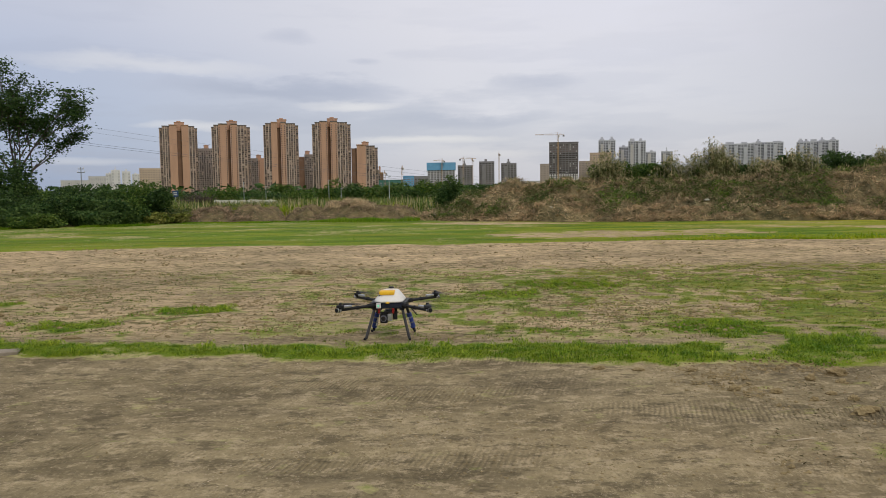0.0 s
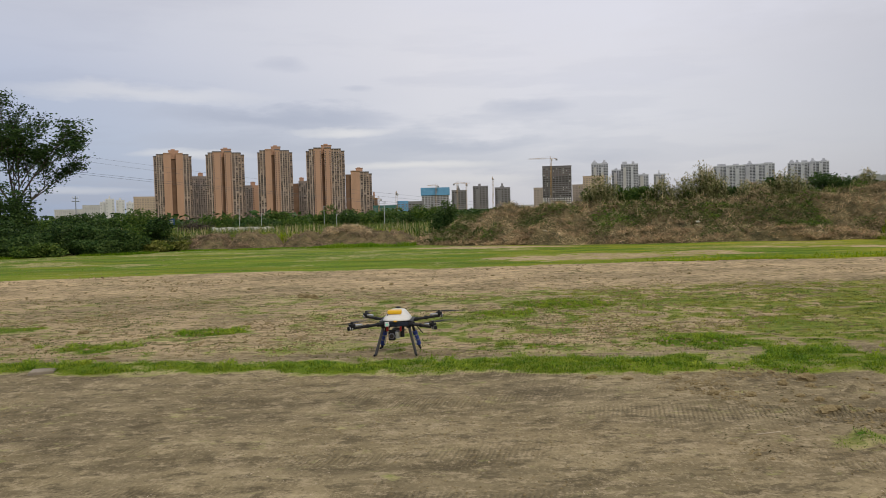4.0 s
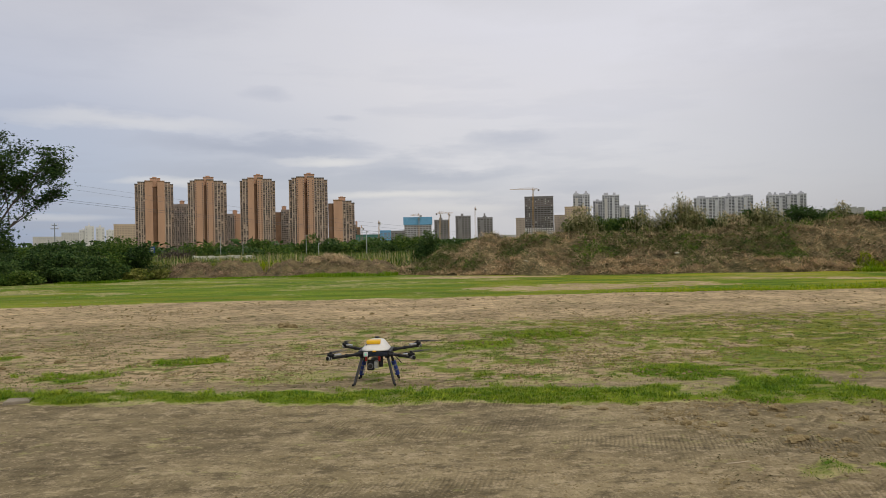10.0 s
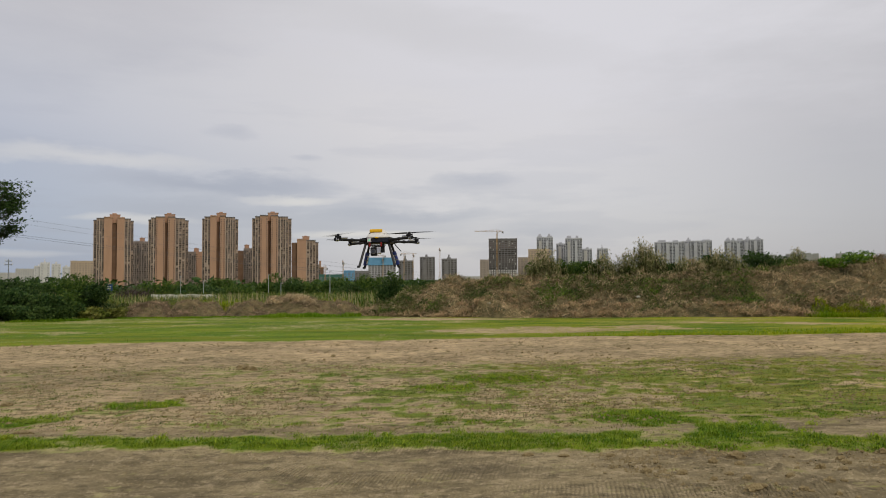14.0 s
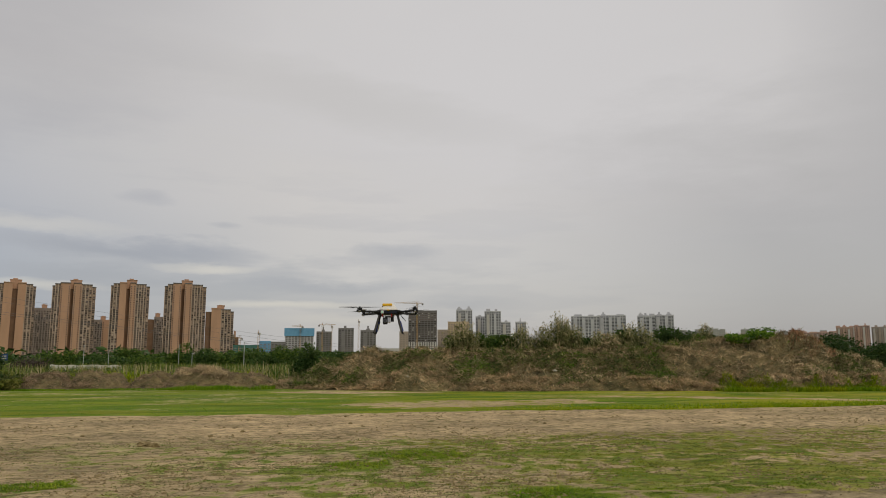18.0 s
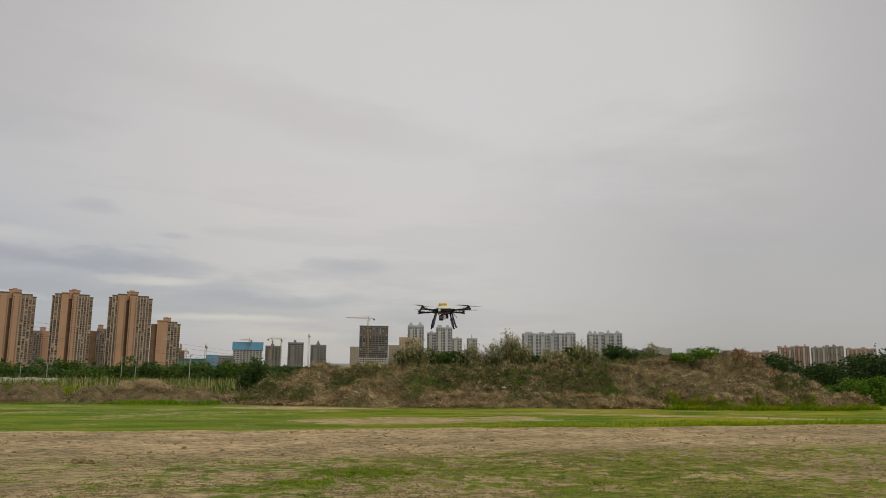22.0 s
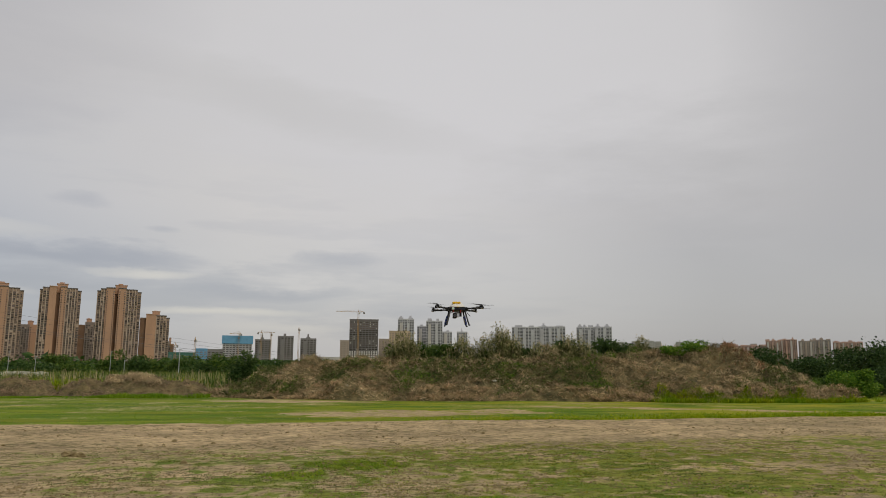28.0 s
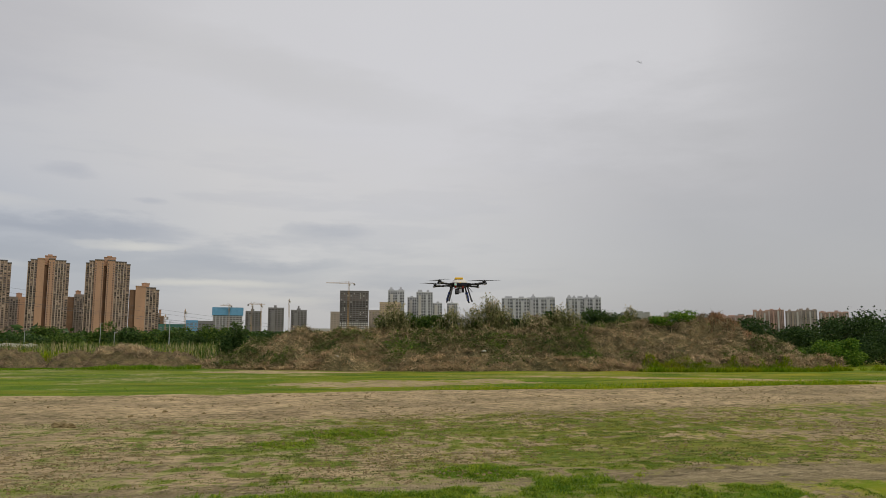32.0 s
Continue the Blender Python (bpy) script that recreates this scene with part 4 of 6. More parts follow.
def heap(name, line, x_step, label):
    x0, x1 = line[0][0], line[-1][0]
    xs = np.arange(x0, x1, x_step)
    us = np.linspace(-0.03, 1.06, int(12 / x_step))
    gx, gu = np.meshgrid(xs, us)
    lx, ly, _, ld = (np.array(c, float) for c in zip(*line))
    gy = np.interp(gx, lx, ly) + gu * np.interp(gx, lx, ld)
    gz = ridge_shape(line, gx, gy) - 0.03
    edge = (gu < 0) | (gu > 1.02)
    gz = np.where(edge, -0.08, gz)
    v = np.stack([gx, gy, gz], -1).reshape(-1, 3)
    ny, nx = gx.shape
    i = np.arange(nx * ny).reshape(ny, nx)
    f = np.stack([i[:-1, :-1], i[:-1, 1:], i[1:, 1:], i[1:, :-1]], -1).reshape(-1, 4)
    return tagged(mesh_np(name, v, f, BANK, smooth=True), label, "mound", kind="structure")


def on_ridge(line, n, lo=0.0, hi=0.75, x0=None, x1=None):
    lx, ly, _, ld = (np.array(c, float) for c in zip(*line))
    x = rng.uniform(lx[0] if x0 is None else x0, lx[-1] if x1 is None else x1, n)
    u = rng.uniform(lo, hi, n)
    y = np.interp(x, lx, ly) + u * np.interp(x, lx, ld)
    return np.stack([x, y, ridge_shape(line, x, y) - 0.03], 1), u


def patchy(p, scale, seed, lo, hi):
    return rng.uniform(0, 1, len(p)) < smooth(lo, hi, 0.5 + 0.5 * fbm(p[:, 0], p[:, 1] * 1.5, scale, 3, seed))


mound = heap("earth_mound", MOUND, 0.16, "long earth mound overgrown with dry brown weeds")
BRUSH = [(a, b, c * 1.02, d) for a, b, c, d in BRUSH]
brush_bank = heap("brush_bank", BRUSH, 0.14, "low bank of heaped dry brown brush")

p, u = on_ridge(MOUND, 80000, 0.0, 0.60)
pale = patchy(p, 0.7, 29, 0.46, 0.72)
tagged(mesh_np("pale_weeds", *stalks_np(p[pale], 0.24, 0.018, 0.5), PALE_STRAW), "pale straw-coloured dead weeds in patches on the mound", "dry weeds", kind="stuff")
tagged(mesh_np("dry_weeds", *stalks_np(p[~pale], 0.22, 0.021, 0.5), STRAW), "tangled dry brown weed stalks covering the earth mound", "dry weeds", kind="stuff")
p, u = on_ridge(MOUND, 26000, 0.0, 0.5)
p = p[patchy(p, 0.5, 21, 0.52, 0.78)]
tagged(mesh_np("reddish_weeds", *stalks_np(p, 0.24, 0.018, 0.45), STRAW_RED), "reddish dead weeds in patches on the mound", "dry weeds", kind="stuff")


def hay(name, line, count, straws, lo, hi, length, mat, label, lift, patch, x0=None, x1=None, droop=0.5):
    """Tussocks of dead grass that hang over like a mop, scattered along a bank."""
    c, _ = on_ridge(line, count, lo, hi, x0, x1)
    c = c[patchy(c, 0.6, patch, 0.42, 0.62)]
    size = 0.4 + 0.9 * rng.uniform(0, 1, len(c)) ** 1.6
    c[:, 2] += lift * size
    c, size = np.repeat(c, straws, 0), np.repeat(size, straws)
    c = c + rng.normal(0, 1, c.shape) * np.array([0.16, 0.12, 0.05]) * size[:, None]
    return tagged(mesh_np(name, *arch_np(c, length * size, 0.013, 0.20, droop), mat), label, "dry grass", kind="stuff")


hay("foot_hay", MOUND, 300, 60, -0.01, 0.12, 0.48, STRAW_RED, "mops of pale reddish dead grass along the mound's foot", 0.16, 23, droop=0.28)
hay("slope_hay", MOUND, 440, 55, 0.08, 0.50, 0.42, STRAW, "mops of dead brown grass on the mound's slope", 0.12, 33, droop=0.35)
hay("pale_hay", MOUND, 240, 50, 0.05, 0.46, 0.42, PALE_STRAW, "mops of straw-coloured dead grass on the mound's slope", 0.14, 34, droop=0.35)
hay("end_hay", MOUND, 70, 60, 0.05, 0.40, 0.50, PALE_STRAW, "bleached dead grass hanging over the mound's far end", 0.14, 35, 28.5, 34.5)
# long pale stalks fallen over the slope, and a few still standing on the crest
p, u = on_ridge(MOUND, 900, 0.04, 0.6)
tagged(mesh_np("fallen_stalks", *stalks_np(p + np.array([0, 0, 0.08]), 0.5, 0.020, 0.7), REED), "long pale stalks fallen over the mound's weeds", "stalks", kind="stuff")
p, u = on_ridge(MOUND, 260, 0.30, 0.52)
tagged(mesh_np("standing_stalks", *blades_np(p, 0.5, 0.045, 0.25), REED), "bare pale stalks standing on the mound's crest", "stalks", kind="stuff")
p, u = on_ridge(MOUND, 170000, 0.04, 0.6)
low = np.maximum(smooth(0.50, 0.26, u) * smooth(0.05, 0.12, u), np.maximum(0.85 * smooth(5.5, 3.0, p[:, 0]), 0.75 * smooth(19, 24, p[:, 0]) * smooth(0.05, 0.12, u)))
lush = smooth(0.33, 0.70, 0.5 + 0.5 * fbm(p[:, 0], p[:, 1] * 1.5, 0.42, 3, 22))
ok = rng.uniform(0, 1, len(p)) < lush * (0.16 + 0.70 * low)
p, lush = p[ok], lush[ok]
p[:, 2] += rng.uniform(0.02, 0.14, len(p)) + 0.26 * lush * rng.uniform(0.3, 1.0, len(p)) * (0.6 + 0.6 * fbm(p[:, 0], p[:, 1], 1.6, 2, 36))
q = rng.uniform(0, 1, len(p)) < np.where(fbm(p[:, 0], p[:, 1], 0.5, 2, 37) > 0.2, 0.55, 0.10)
tagged(mesh_np("pale_creepers", *leaves_np(p[q], 0.058), BRIGHT), "green creeping weeds on the mound slope", "weeds", kind="stuff")
p = p[~q]
end = p[:, 0] < 5.5
tagged(mesh_np("creeping_weeds", *leaves_np(p[~end], 0.062), OLIVE), "dark olive creeping weeds on the mound slope", "weeds", kind="stuff")
tagged(mesh_np("end_weeds", *leaves_np(p[end], 0.066), OLIVE), "dark green leafy weeds over the mound's low end", "weeds", kind="stuff")
p, u = on_ridge(MOUND, 15000, -0.08, 0.05, 22.6, 39)
p = p[patchy(p, 0.6, 25, 0.25, 0.6)]
tagged(mesh_np("foot_grass", *blades_np(p, 0.30, 0.032, 0.8), FOOT), "tall fresh grass along the foot of the mound", "grass", kind="stuff")

p, u = on_ridge(BRUSH, 15000)
tagged(mesh_np("dry_brush", *stalks_np(p, 0.22, 0.013, 0.25), BRUSHWOOD), "tangled dry brush on the low bank", "dry brush", kind="stuff")
hay("brush_hay", BRUSH, 520, 42, 0.05, 0.55, 0.50, BRUSHWOOD, "dry grey-brown brush hanging over the low bank", 0.02, 38, droop=0.25)
hay("pale_straw", BRUSH, 150, 60, 0.22, 0.60, 0.45, PALE_STRAW, "pale dry straw on top of the bank", 0.06, 39, -7.2, -4.6, droop=0.3)
p, u = on_ridge(BRUSH, 12000, -0.30, 0.03, -16.0, -1.4)
p[:, 1] -= np.abs(rng.normal(0, 0.5, len(p)))
p = p[patchy(p, 0.6, 26, 0.25, 0.6)]
p[:, 2] = 0.0
tall = 0.10 + 0.24 * smooth(-9.0, -5.5, p[:, 0]) * (0.7 + 0.5 * fbm(p[:, 0], p[:, 1], 0.9, 2, 46))
tagged(mesh_np("bank_grass", *blades_np(p, tall, 0.03, 0.8), VERGE_GREEN), "fresh green grass at the foot of the brush bank", "grass", kind="stuff")


# ---- bushes, reeds and trees ----
def clump_points(n, blobs):
    """Points spread mostly near the surface of several squashed balls: (x, y, z, rx, ry, rz)."""
    b = np.array(blobs, float)
    w = b[:, 3] * b[:, 5]
    k = rng.choice(len(b), n, p=w / w.sum())
    d = rng.normal(size=(n, 3))
    d /= np.linalg.norm(d, axis=1)[:, None]
    r = rng.uniform(0.45, 1.05, n) ** 0.6
    pts = b[k, :3] + d * b[k, 3:] * r[:, None]
    return pts


def bush(name, x, y, z, w, h, n, leaf, mat, label, seed, group="", lobes=9, depth=None):
    """A shrub: a few stems and a crown of many small leaves in uneven lobes."""
    r = random.Random(seed)
    root = tagged(new(name), label, "bush", group)
    root.matrix_basis = pose(x, y, z)
    depth = depth or w * 0.8
    blobs = []
    for _ in range(lobes):
        s = r.uniform(0.20, 0.40)
        bx, bz = r.uniform(-0.5 + s * 0.6, 0.5 - s * 0.6) * w, r.uniform(0.28, 0.80) * h * (1 - 0.25 * s)
        blobs.append((bx, r.uniform(-0.4, 0.4) * depth, bz, s * w * 0.75, s * depth * 0.75, s * h * r.uniform(0.55, 0.95)))
    blobs.append((0, 0, h * 0.3, w * 0.42, depth * 0.42, h * 0.32))
    bm = bmesh.new()
    for _ in range(5):
        a = r.choice(blobs)
        rod(bm, (r.uniform(-0.1, 0.1) * w, 0, -0.05), (a[0], a[1], a[2]), 0.02 + 0.006 * h, 0.008, 5)
    part("stems", bm, BARK, root)
    p = clump_points(n, blobs)
    p = p[p[:, 2] > 0.02]
    # ragged outline: shoots that stick out
    k = n // 14
    tops = np.array(blobs)[rng.integers(0, len(blobs), k)]
    sh = tops[:, :3] + np.stack([rng.normal(0, 0.5, k) * tops[:, 3], rng.normal(0, 0.5, k) * tops[:, 4], tops[:, 5] * rng.uniform(0.7, 1.12, k)], 1)
    ob = mesh_np("crown", *leaves_np(np.concatenate([p, sh]), leaf), mat, root)
    return root


def limb_tree(name, x, y, height, seed, label, spread_w, leaf_n, leaf, mat, trunk_r, lean=0.0, fork=0.28):
    """A tree with a tapered, forking trunk; leaves hang in sprays along the twigs."""
    r = random.Random(seed)
    root = tagged(new(name), label, "tree")
    root.matrix_basis = pose(x, y, 0)
    bm = bmesh.new()
    tips = []

    def grow(a, d, length, rad, level):
        b = a + d * length
        rod(bm, a, b, rad, rad * 0.66, 8 if level < 2 else 5)
        if level >= 2:
            tips.append((b, length))
            tips.append((a + d * length * 0.6, length))
        if level == 4:
            return
        for i in range((6, 3, 3, 3)[level]):
            turn = i * 1.05 + r.uniform(-0.5, 0.5) if level == 0 else r.uniform(0, 2 * math.pi)
            out = Vector((math.cos(turn), math.sin(turn), 0)) * r.uniform(0.25, 1.15) * spread_w * (1.35 if level == 0 else 1)
            nd = (d + out + Vector((lean, 0, r.uniform(-0.15, 0.30)))).normalized()
            start = a + d * length * (r.uniform(0.55, 1.0) if level == 0 else r.uniform(0.7, 1.0))
            grow(start, nd, length * r.uniform(0.60, 0.92), rad * 0.58, level + 1)

    grow(Vector((0, 0, -0.1)), Vector((lean * 0.3, 0, 1)).normalized(), height * fork, trunk_r, 0)
    part("trunk", bm, BARK, root)
    c = np.array([t[0][:] for t in tips])
    s = np.array([t[1] for t in tips])
    k = rng.integers(0, len(c), leaf_n)
    off = rng.normal(size=(leaf_n, 3)) * np.array([0.30, 0.30, 0.11]) * (s[k] * 0.70 + 0.12)[:, None]
    mesh_np("crown", *leaves_np(c[k] + off, leaf, 0.45, 1.9, 0.25), mat, root)
    return root


def reed_clump(name, x, y, z, w, h, n, mat_stalk, mat_leaf, label, seed, group=""):
    """Giant reeds: leaning canes, each with long arching leaves up its length, and pale plumes."""
    root = tagged(new(name), label, "reeds", group)
    root.matrix_basis = pose(x, y, z)
    roots = np.stack([rng.normal(0, w * 0.26, n), rng.normal(0, w * 0.26, n), np.full(n, -0.1)], 1)
    tall = h * rng.uniform(0.50, 1.10, n) * (1 - 0.45 * np.minimum(1, np.hypot(roots[:, 0], roots[:, 1]) / (0.7 * w)) ** 2)
    lean = np.stack([roots[:, 0] * 0.30 + rng.normal(0, 0.10, n), roots[:, 1] * 0.30 + rng.normal(0, 0.10, n), tall], 1)
    side = np.array([0.5, 0.5, 0])
    canes = np.stack([roots - side * 0.022, roots + side * 0.022, roots + lean + side * 0.010, roots + lean - side * 0.010], 1).reshape(-1, 3)
    tagged(mesh_np("cane_growth", canes, np.arange(4 * n).reshape(-1, 4), mat_stalk, root), kind="stuff")
    for leaf_name, count, mat, lo in (("foliage", n * 7, OLIVE, 0.15), ("pale_foliage", n * 6, mat_leaf, 0.35)):
        k = rng.integers(0, n, count)
        at = roots[k] + lean[k] * rng.uniform(lo, 1.0, count)[:, None]
        tagged(mesh_np(leaf_name, *arch_np(at, 0.34, 0.040, 0.30, 0.25), mat, root), kind="stuff")
    k = rng.integers(0, n, n * 4)
    at = roots[k] + lean[k] * rng.uniform(0.92, 1.08, n * 4)[:, None]
    tagged(mesh_np("plume_rest", *arch_np(at, 0.16, 0.030, 0.5, 0.05), mat_stalk, root), kind="stuff")
    return root


# thicket at the field's corner
THICKET = [(-27.5, 46.5, 4.5, 2.4, LEAF_DARK), (-25.6, 44.0, 3.6, 2.0, LEAF_DARK), (-23.6, 43.2, 3.2, 1.7, DEEP_LEAF), (-22.6, 46.6, 3.6, 2.6, LEAF_DARK), (-20.8, 44.6, 3.0, 2.1, DEEP_LEAF), (-19.2, 46.0, 3.0, 1.9, LEAF),
           (-17.6, 47.2, 2.4, 2.25, LEAF_DARK), (-30.5, 44.0, 5.0, 2.6, LEAF_DARK), (-25.0, 41.6, 3.4, 1.0, DEEP_LEAF), (-22.0, 42.0, 3.0, 0.8, LEAF), (-19.6, 43.8, 2.8, 0.9, DEEP_LEAF), (-28.6, 41.8, 3.6, 1.1, DEEP_LEAF), (-17.2, 45.9, 1.8, 0.7, LEAF_LIGHT), (-24.0, 45.2, 3.6, 2.0, LEAF_DARK), (-21.0, 46.2, 3.6, 2.0, LEAF_DARK), (-18.6, 45.0, 2.6, 1.6, DEEP_LEAF), (-27.0, 43.6, 3.6, 1.8, LEAF_DARK)]
for i, (x, y, w, h, mt) in enumerate(THICKET):
    bush("bush", x, y, 0, w, h, 4300, 0.105, mt, "dense green bush in the thicket at the field's corner", 40 + i, "thicket bushes", 10)
n = 6000
x = rng.uniform(-32, -16.6, n)
y = 41.0 + 0.42 * np.maximum(0, x + 24) + np.abs(rng.normal(0, 0.7, n)) - 0.5 + 0.5 * fbm(x, 0 * x, 0.7, 3, 18)
ok = rng.uniform(0, 1, n) < smooth(-0.3, 0.35, fbm(x, 0 * x, 0.5, 3, 19))
x, y, n = x[ok], y[ok], int(ok.sum())
tagged(mesh_np("thicket_grass", *blades_np(np.stack([x, y, np.full(n, -0.02)], 1), 0.17, 0.035, 1.1), VERGE_GREEN), "fresh grass along the thicket's foot", "grass", kind="stuff")

limb_tree("tree", -36.6, 66.0, 12.0, 5, "tall broadleaf tree with an airy crown behind the thicket", 0.62, 16000, 0.135, LEAF_DARK, 0.17, 0.03, 0.33)
limb_tree("tree", -43.0, 67.0, 11.5, 9, "broadleaf tree with an airy crown behind the thicket", 0.60, 9000, 0.17, LEAF_DARK, 0.18, 0.0, 0.32)
bush("bush", -35.4, 62.0, 0, 6.6, 6.3, 11000, 0.15, LEAF_DARK, "dark bush under the tall tree", 71, "thicket bushes", 12)
bush("bush", 0.35, 49.0, 0, 1.9, 3.0, 4600, 0.085, DEEP_LEAF, "single round dark green bush beside the mound's end", 72, "", 8)

# plants along the crest of the mound
# x, width, height, kind: 0 light shrub, 1 dark shrub, 2 reeds
CREST = [(8.8, 1.3, 0.75, 1), (9.7, 1.7, 1.25, 1), (10.0, 1.3, 1.75, 2), (10.5, 1.1, 1.45, 2), (11.2, 1.9, 1.45, 1), (12.0, 1.5, 1.10, 1), (12.8, 1.9, 0.85, 1), (13.7, 1.5, 0.85, 1), (13.7, 1.2, 1.75, 2), (14.3, 1.0, 1.50, 2), (15.0, 1.2, 1.60, 2), (15.8, 1.3, 2.05, 2), (16.2, 1.1, 1.75, 2), (15.4, 1.6, 0.65, 0),
         (17.0, 1.8, 1.15, 1), (16.8, 1.1, 1.40, 2), (17.8, 1.4, 0.95, 1), (18.3, 1.4, 1.30, 2), (19.0, 1.4, 1.25, 2), (18.8, 1.8, 0.95, 0), (19.8, 1.3, 1.35, 2), (20.2, 1.9, 1.15, 1), (20.7, 1.3, 1.60, 2), (21.3, 1.1, 1.40, 2), (21.8, 2.2, 1.20, 1), (22.9, 2.3, 1.20, 1), (23.9, 2.0, 1.05, 1), (24.9, 1.9, 1.0, 1),
         (25.0, 0.7, 1.45, 2), (25.8, 1.5, 0.80, 1), (26.6, 1.4, 0.55, 0)]
m_x, m_y, _, m_d = (np.array(c, float) for c in zip(*MOUND))
for i, (x, w, h, k) in enumerate(CREST):
    y = float(np.interp(x, m_x, m_y) + (0.60 if k == 1 else 0.55) * np.interp(x, m_x, m_d))
    z = float(ridge_shape(MOUND, np.array([x]), np.array([y]))[0]) - 0.15
    if k == 2:
        reed_clump("reeds", x, y, z, w, h * 1.10, 75, REED, PALE_LEAF, "tall pale leafy reeds on the crest of the mound", i, "crest plants")
    else:
        bush("bush", x, y, z, w, h + 0.15, 2500 if k else 1200, 0.075, DEEP_LEAF if k and x > 16 else LEAF, "green shrub on the crest of the mound", 100 + i, "crest plants", 8)

# bright creepers, a sticking-out branch and rusty dry grass on the mound's far top
for i, (x, y, w, h) in enumerate([(26.2, 41.9, 2.0, 0.65), (27.4, 41.7, 2.4, 0.85), (28.6, 41.6, 2.2, 0.85), (29.2, 41.9, 1.3, 1.0)]):
    z = float(ridge_shape(MOUND, np.array([x]), np.array([y]))[0]) - 0.12
    bush("bush", x, y, z, w, h, 1500, 0.085, BRIGHT, "low bright green creeper on top of the mound", 120 + i, "crest plants", 7)
p = np.stack([rng.normal(30.4, 0.75, 3000), rng.normal(41.3, 0.5, 3000), np.zeros(3000)], 1)
p[:, 2] = ridge_shape(MOUND, p[:, 0], p[:, 1])
tagged(mesh_np("rusty_grass", *blades_np(p, 0.30, 0.022, 0.8), RUSTY), "rusty brown dry grass on top of the mound", "dry grass", kind="stuff")

# thicket and trees past the mound's far end
RIGHT = [(37.0, 47.5, 4.5, 1.35, LEAF), (39.4, 46.0, 3.4, 1.25, BRIGHT), (38.4, 45.2, 2.2, 0.8, STRAW_RED), (41.5, 44.0, 2.9, 2.2, BRIGHT), (43.2, 44.9, 2.4, 1.6, BRIGHT), (41.0, 46.8, 2.8, 1.5, LEAF), (45.5, 47.0, 4.5, 1.9, LEAF_DARK), (49.5, 48.0, 5.0, 2.6, LEAF_DARK), (54.0, 48.0, 5.0, 3.0, LEAF)]
for i, (x, y, w, h, mt) in enumerate(RIGHT):
    bush("bush", x, y, 0, w, h, 4200, 0.11, mt, "leafy green bush beyond the mound's end", 140 + i, "bushes past the mound", 9)
for i, (x, y, h) in enumerate([(44.5, 62, 3.8), (48.0, 64, 4.1), (52.5, 66, 4.3), (50.0, 58, 3.6), (55.5, 60, 4.4), (59.0, 60, 5.4), (63.0, 62, 5.8), (40.0, 64, 3.3)]):
    bush("tree", x, y, 0, 6.0, h, 4000, 0.165, DEEP_LEAF if x < 47 else LEAF_DARK, "dark green young tree past the mound", 170 + i, "trees past the mound", 11)

# olive weeds between the thicket and the heaped brush
for i, (x, y, w, h) in enumerate([(-17.3, 47.3, 1.9, 0.85), (-16.3, 47.6, 1.6, 0.65), (-17.6, 51.0, 2.4, 1.0), (-16.0, 50.2, 2.2, 0.85), (-14.4, 51.5, 2.4, 1.0), (-18.8, 53.0, 2.6, 1.15), (-12.6, 52.5, 2.4, 0.95)]):
    bush("bush", x, y, 0, w, h, 2400, 0.075, LEAF_LIGHT if i % 2 else OLIVE, "olive-yellow weeds behind the brush bank", 190 + i, "weeds behind the bank", 8)

# strip of crops and reeds behind the brush bank
n = 16500
x, y = rng.uniform(-45, 6, n), rng.uniform(51, 110, n)
tagged(mesh_np("dark_crops", *blades_np(np.stack([x, y, np.full(n, -0.02)], 1), 1.25, 0.09, 0.8), LEAF), "dark green leafy crops behind the brush bank", "crops", kind="stuff")
n = 10500
x, y = rng.uniform(-45, 6, n), rng.uniform(51, 110, n)
tagged(mesh_np("crop_field", *blades_np(np.stack([x, y, np.full(n, -0.02)], 1), 1.3, 0.08, 0.8), LEAF_LIGHT), "tall green crops behind the brush bank", "crops", kind="stuff")
n = 6000
x, y = rng.uniform(-15, -2.5, n), rng.uniform(50.8, 57, n)
tagged(mesh_np("young_crops", *blades_np(np.stack([x, y, np.full(n, -0.02)], 1), 0.95, 0.05, 0.6), FOOT), "bright yellow-green young crops behind the brush bank", "crops", kind="stuff")
n = 1500
x, y = rng.uniform(-30, 4, n), rng.uniform(50.5, 70, n)
tagged(mesh_np("pale_stalks", *blades_np(np.stack([x, y, np.full(n, -0.02)], 1), 1.35, 0.055, 0.10), REED), "upright pale dry stalks among the crops", "stalks", kind="stuff")

# tree belts between the field and the city
BELT_LABEL = "green roadside tree before the city"
r0 = random.Random(3)
for i in range(34):
    x = -150 + i * 5.3 + r0.uniform(-1.5, 1.5)
    y = 185 + r0.uniform(-18, 18)
    bush("tree", x * 1.0, y, 0, r0.uniform(7, 10), r0.uniform(3.0, 6.0), 1700, 0.34, LEAF if i % 3 else DEEP_LEAF, BELT_LABEL, 300 + i, "roadside trees", 7)
n = 27000
x, y = rng.uniform(-520, 1400, n), rng.uniform(250, 900, n)
x = x * (y / 600)
z = rng.uniform(0, 1, n) ** 0.8 * (4.5 + 2.5 * fbm(x, y, 0.02, 3, 31))
tagged(mesh_np("far_woods", *leaves_np(np.stack([x, y, z], 1), 1.9), LEAF_DARK), "distant belt of dark green trees", "woods", kind="stuff")


